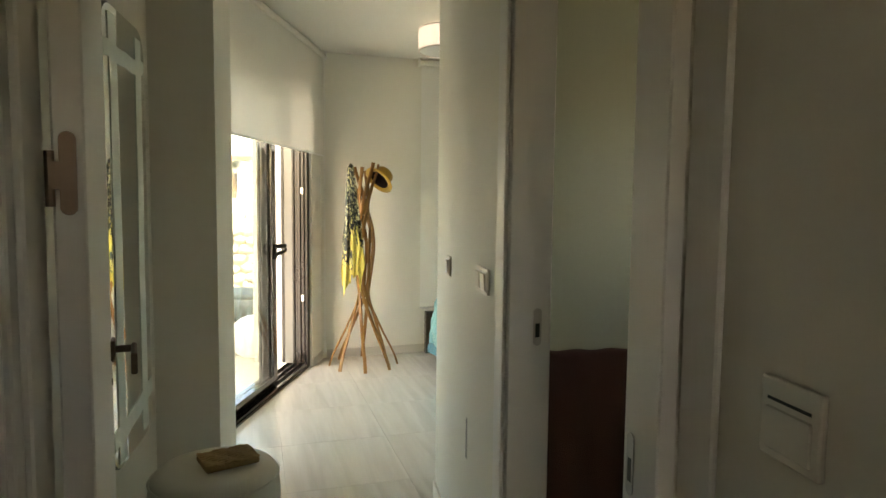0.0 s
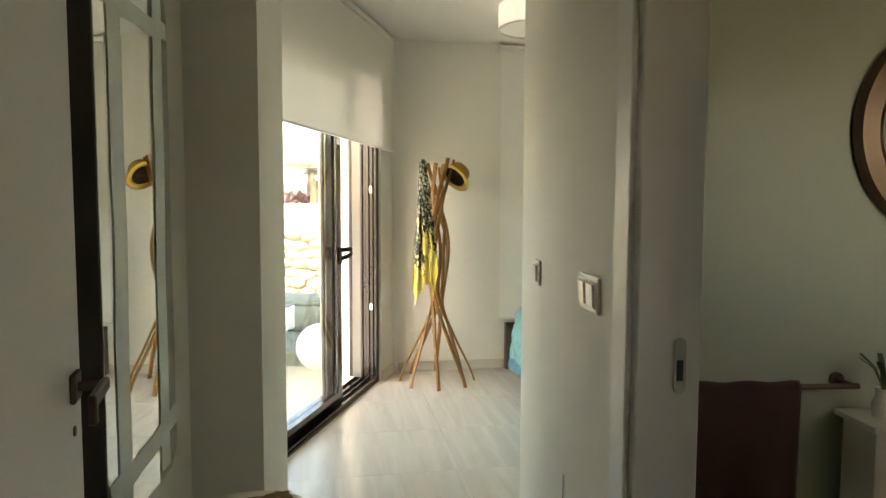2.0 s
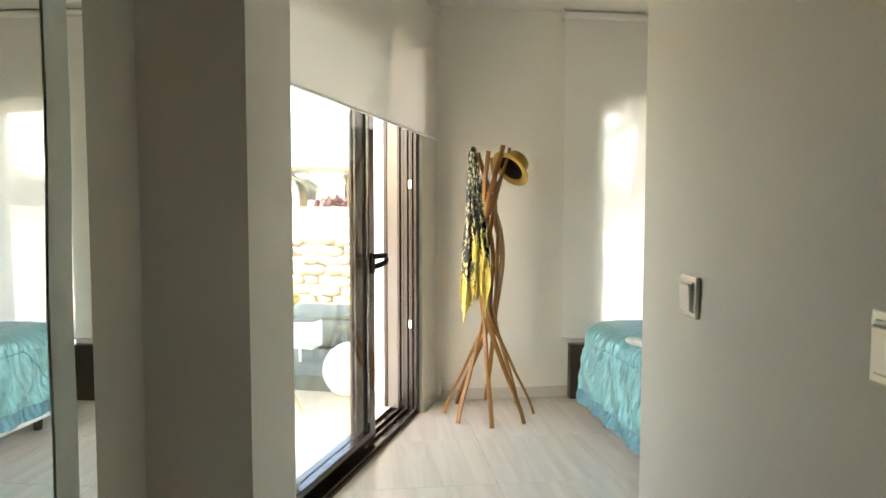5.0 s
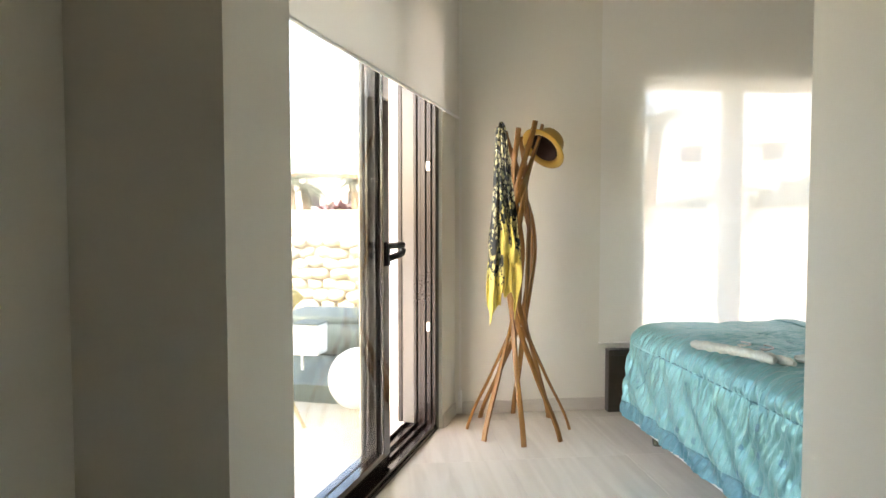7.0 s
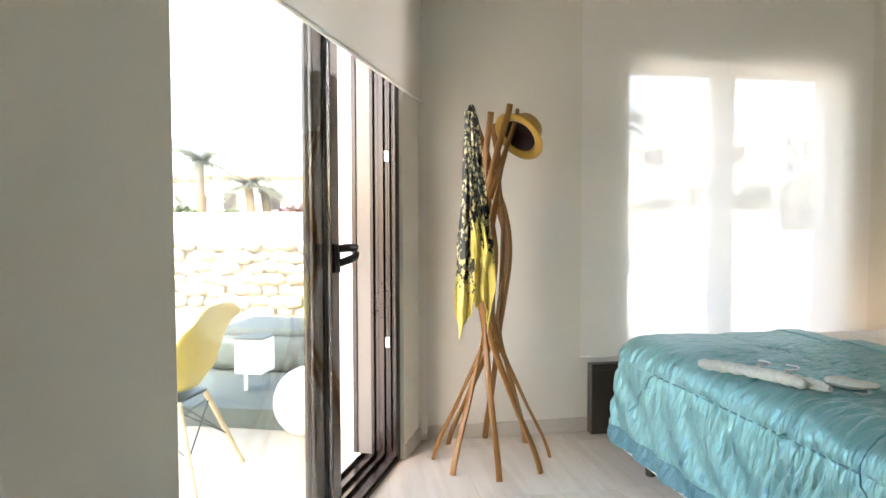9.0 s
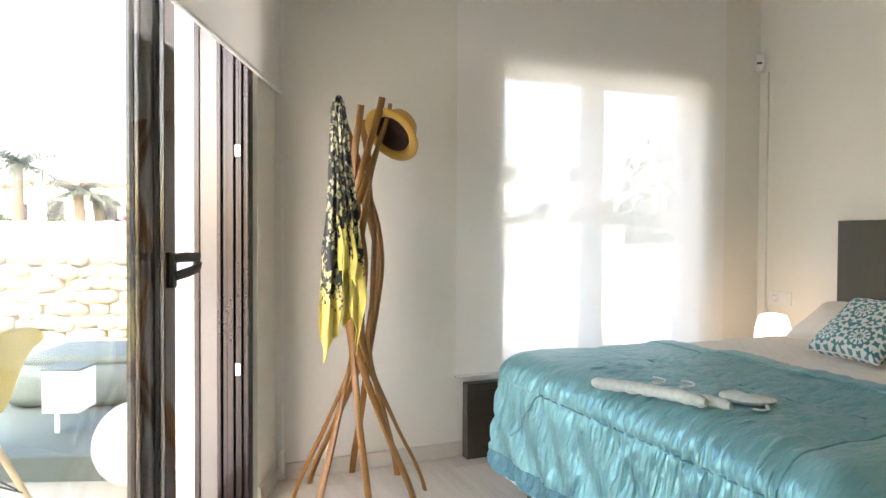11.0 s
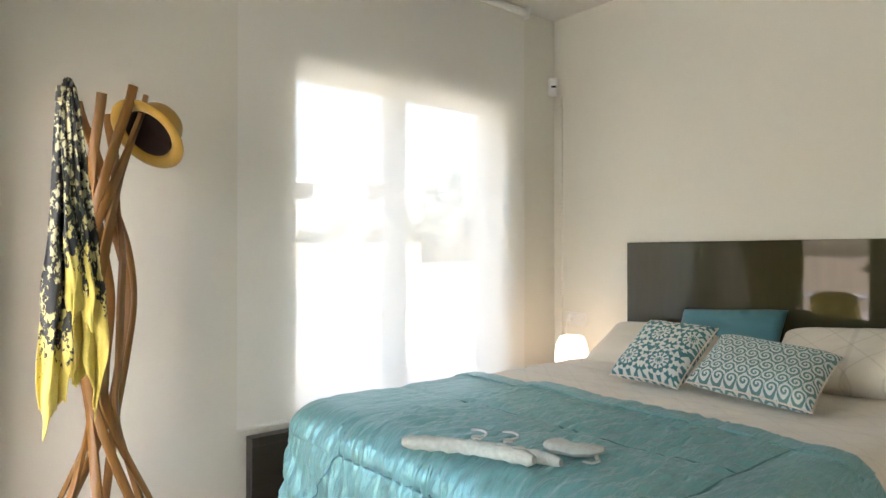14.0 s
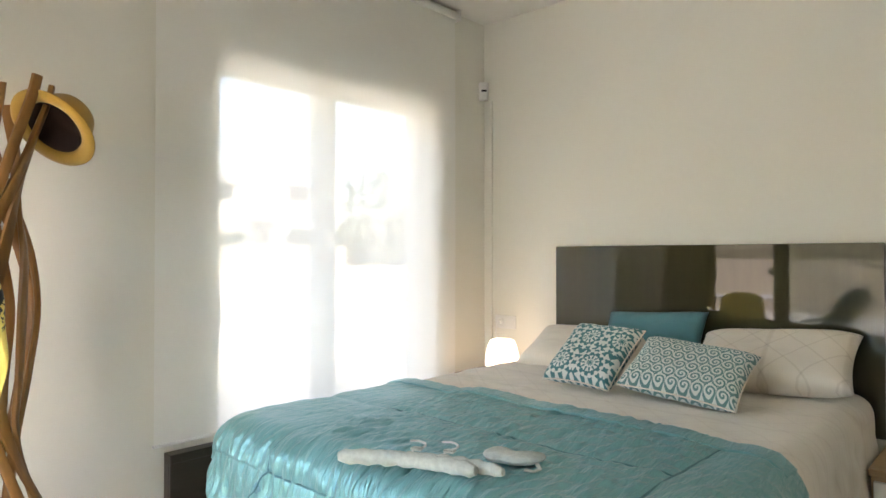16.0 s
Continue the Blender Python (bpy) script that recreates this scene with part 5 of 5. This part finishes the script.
part("box", box_bm(-0.09, 0.09, -0.09, 0.09, 0.12, 0.33, bevel=0.006), M_ball, side)
part("lid", box_bm(-0.095, 0.095, -0.095, 0.095, 0.33, 0.342, bevel=0.003), M_sofa, side, "grey lid")
part("leg", tube_bm([(-0.06, 0, 0), (-0.06, 0, 0.13)], 0.012, 10), M_ball, side)
lounge = thing("lounge_seat", "low rounded grey-green outdoor lounge seat", "outdoor seat", TM @ pose(-1.75, 4.15, 0.115))
part("body", box_bm(-0.55, 0.42, -0.35, 0.35, 0.0, 0.25, bevel=0.10, seg=5), M_sofa, lounge, smooth=True)
part("cushion", box_bm(-0.45, 0.32, -0.28, 0.28, 0.235, 0.30, bevel=0.03, seg=3), M_sofa, lounge, smooth=True)

# ---- beyond: ground, rubble wall, houses, palms ----
solid("ground", box_bm(-400, 400, -400, 400, -0.6, -0.23), M_ground, "dry pale ground round the house", "ground", "structure")
rng = random.Random(4)


def stone_mesh(k):
    bm = bmesh.new()
    bmesh.ops.create_icosphere(bm, subdivisions=2, radius=0.5)
    for v in bm.verts:
        c = v.co
        s = max(abs(c.x), abs(c.y), abs(c.z)) / 0.5
        v.co = c.lerp(c / max(s, 0.01), 0.55) * (1 + 0.18 * noise.noise(c * 3 + Vector((k * 7, 0, 0))))
    return mesh_of("stone", bm, M_rock, True, 50)


stones = [stone_mesh(k) for k in range(5)]


def rubble(name, m, length, height, label, cell=0.36):
    wall = thing(name, label, "stone wall", m, "structure")
    part("core", box_bm(0, length, 0.10, 0.7, -0.6, height - 0.1), M_rock, wall)
    rows, cols = int((height + 0.25) / (cell * 0.62)), int(length / cell)
    for r in range(rows):
        for c in range(cols):
            o = new("stone", stones[rng.randrange(5)])
            o.parent = wall
            o.matrix_local = Matrix.LocRotScale((c * cell + (r % 2) * cell / 2 + rng.uniform(-0.05, 0.05), 0.12 + rng.uniform(-0.05, 0.05), -0.2 + r * cell * 0.62 + rng.uniform(-0.03, 0.03)),
                                                Euler((rng.uniform(-0.2, 0.2), rng.uniform(-0.2, 0.2), rng.uniform(-0.3, 0.3))), (cell * rng.uniform(0.9, 1.25), 0.35, cell * rng.uniform(0.55, 0.8)))
    return wall


rubble("stone_wall_lower", TM @ pose(-8.0, 8.6, 0), 10.4, 0.95, "pale rubble stone retaining wall", 0.27)
solid("bank", box_bm(-30, 14, 9.2, 60, -0.3, 0.90), M_ground, "dry earth bank above the stone wall", "bank", "structure", TM)
rubble("stone_wall_upper", TM @ pose(-9.0, 12.5, 0.85), 13.5, 0.62, "upper rubble stone terrace wall", 0.5)


def shrub(m, r, h, n_, material, name, label):
    bm = bmesh.new()
    for _ in range(n_):
        while True:
            p = Vector((rng.uniform(-1, 1), rng.uniform(-1, 1), rng.uniform(0, 1)))
            if p.x ** 2 + p.y ** 2 + (2 * p.z - 1) ** 2 < 1 + 0.3 * noise.noise(p * 4):
                break
        p = Vector((p.x * r, p.y * r, p.z * h))
        d = Vector((rng.uniform(-1, 1), rng.uniform(-1, 1), rng.uniform(-0.4, 1))).normalized()
        s = d.cross(Vector((0, 0, 1))).normalized() * 0.10 * r
        vs = [bm.verts.new(p - s), bm.verts.new(p + d * 0.26 * r), bm.verts.new(p + s), bm.verts.new(p - d * 0.05 * r)]
        bm.faces.new(vs)
    ob = thing(name, label, "shrub", m)
    part("foliage", bm, material, ob)
    part("stem", tube_bm([(0, 0, -0.1), (0.02, 0, h * 0.6)], [0.05 * r, 0.02 * r], 7), M_bark, ob)
    return ob


def palm(m, h, crown, label):
    ob = thing("palm_tree", label, "palm tree", m)
    part("trunk", tube_bm([(0.12 * math.sin(k * 0.5), 0, h * k / 8 - 0.2 * (k == 0)) for k in range(9)], [0.24 - 0.008 * k for k in range(9)], 10), M_bark, ob, smooth=True)
    bm = bmesh.new()
    for f in range(34):
        a, el = f * 2.4, rng.uniform(-0.3, 1.1)
        ln = crown * rng.uniform(0.8, 1.1)
        pts = []
        for k in range(8):
            s = k / 7
            pts.append(Vector((math.cos(a) * ln * s * math.cos(el * (1 - 0.6 * s)), math.sin(a) * ln * s * math.cos(el * (1 - 0.6 * s)), h + ln * (math.sin(el) * s - 0.55 * s * s))))
        side_ = Vector((-math.sin(a), math.cos(a), 0))
        for k in range(1, 8):
            for sg in (-1, 1):
                for q in (0.0, 0.5):
                    b0 = pts[k - 1].lerp(pts[k], q)
                    b1 = b0 + (pts[k] - pts[k - 1]) * 0.35
                    tip = b0 + side_ * sg * crown * 0.20 * (1.1 - k / 9) + (pts[k] - pts[k - 1]) * 0.8 + Vector((0, 0, -0.10 * crown))
                    bm.faces.new((bm.verts.new(b0), bm.verts.new(b1), bm.verts.new(tip)))
    part("crown", bm, M_leaf, ob)
    return ob


def at(px_angle, dist, z=0.0, spin=0.0):
    """A place at that bearing (degrees right of north) and distance from the middle of the room."""
    a = radians(px_angle)
    return pose(-0.4 + dist * math.sin(a), 2.4 + dist * math.cos(a), z, 0, 0, spin)


for ang, dist, h, cr, z in ((-11.5, 34, 3.4, 2.3, 0.9), (-7.6, 30, 2.0, 1.6, 0.9), (-6.3, 31, 1.8, 1.4, 0.9), (-15, 38, 2.2, 1.9, 0.9), (-18, 40, 3.2, 1.4, 0.9), (25, 20, 4.4, 1.3, -0.2), (50, 24, 3.2, 1.5, -0.2), (31, 30, 2.6, 1.4, -0.2), (-2, 33, 2.2, 1.2, 0.9)):
    palm(at(ang, dist, z, ang * 7), h, cr, "tall palm tree with an untidy crown" if h > 4 else "short palm tree with a broad crown")
for ang, dist, r, h, mt in ((-3.5, 34, 1.1, 1.2, M_pink), (-9.2, 28, 0.8, 0.8, M_shrub), (-13, 33, 1.0, 1.0, M_shrub), (-4, 17, 0.6, 0.45, M_shrub), (-5.2, 16.5, 0.5, 0.4, M_shrub), (28, 21, 1.1, 2.2, M_shrub), (36, 21, 1.4, 2.6, M_shrub), (40.3, 21, 1.05, 4.6, M_shrub), (44, 22, 1.2, 3.2, M_shrub), (48, 19, 0.9, 2.2, M_shrub), (58, 22, 1.4, 1.8, M_shrub)):
    shrub(at(ang, dist, 0.88 if ang < 5 else -0.24), r, h, 700, mt, "shrub", "dusty pink flowering shrub on the bank" if mt is M_pink else "loose grey-green shrub in dry ground")


def house(m, w, d, h, label):
    ob = thing("house", label, "house", m)
    part("wall", box_bm(-w / 2, w / 2, 0, d, -0.5, h), M_render, ob)
    part("roof", box_bm(-w / 2 - 0.15, w / 2 + 0.15, -0.15, d + 0.15, h, h + 0.25), M_roof if h < 4 else M_render, ob)
    k = max(2, int(w / 2.2))
    for i in range(k):
        x = -w / 2 + w * (i + 0.5) / k
        for z in ([1.0] if h < 4 else [1.0, 3.8]):
            wd = part("window", box_bm(x - 0.5, x + 0.5, -0.06, 0.05, z, z + 1.2), M_plastic, ob)
            part("pane", box_bm(x - 0.43, x + 0.43, -0.075, -0.055, z + 0.07, z + 1.13), M_led, wd)
    return ob


house(at(-20.5, 44, 0.9, 18), 9, 7, 5.6, "white two-storey villa with a flat roof")
house(at(-13, 47, 0.9, 12), 6, 6, 3.0, "low white house behind the palms")
house(at(-5.5, 42, 0.9, 5), 8, 6, 3.0, "low white house with a clay-tiled edge")
house(at(1.5, 45, 0.9, 0), 7, 6, 3.2, "low white house on the slope")
house(at(31, 30, -0.2, -31), 6.5, 7, 4.6, "white two-storey house beyond the garden")
house(at(52, 48, -0.2, -52), 10, 7, 3.6, "white bungalow among trees")
solid("garden_wall", box_bm(-0.2, 9.0, 9.2, 9.38, -0.25, 1.02, bevel=0.005), M_render, "white rendered garden wall", "garden wall", "structure")

# ---- floor tiles ----
floor_ob = bpy.data.objects["floor"]
TW, TL = 0.60, 0.60


def tile_mesh(w, l_):
    return mesh_of("tile", box_bm(0.0007, w - 0.0007, 0.0007, l_ - 0.0007, -0.012, 0.0), M_floor)


tile = tile_mesh(TW, TL)
for i in range(-4, 6):
    for j in range(-2, 10):
        x, y = 0.13 + i * TW, -0.05 + j * TL
        if x > XE or x < -2.0 or y > YN or y + TL < -1.2:
            continue
        if y + TL <= 2.4 and x > 1.6:
            continue
        ob = new("tile", tile)
        ob.parent = floor_ob
        ob.location = (x, y, 0)
terr = bpy.data.objects["terrace"]
ttile = mesh_of("tile", box_bm(0.002, 0.598, 0.002, 0.598, -0.012, 0.0, bevel=0.001), M_stone_terr)
for i in range(16):
    for j in range(12):
        p = TM @ Vector((-5.6 + i * 0.6, 0.2 + j * 0.6, 0))
        w = WM.inverted() @ p
        if w.y > -0.95 and w.x > -0.3 and p.y < 6.4 or p.x > 0.4 or p.y > 9.0:
            continue
        ob = new("tile", ttile)
        ob.parent = terr
        ob.matrix_local = TM @ pose(-5.6 + i * 0.6, 0.2 + j * 0.6, -0.018)
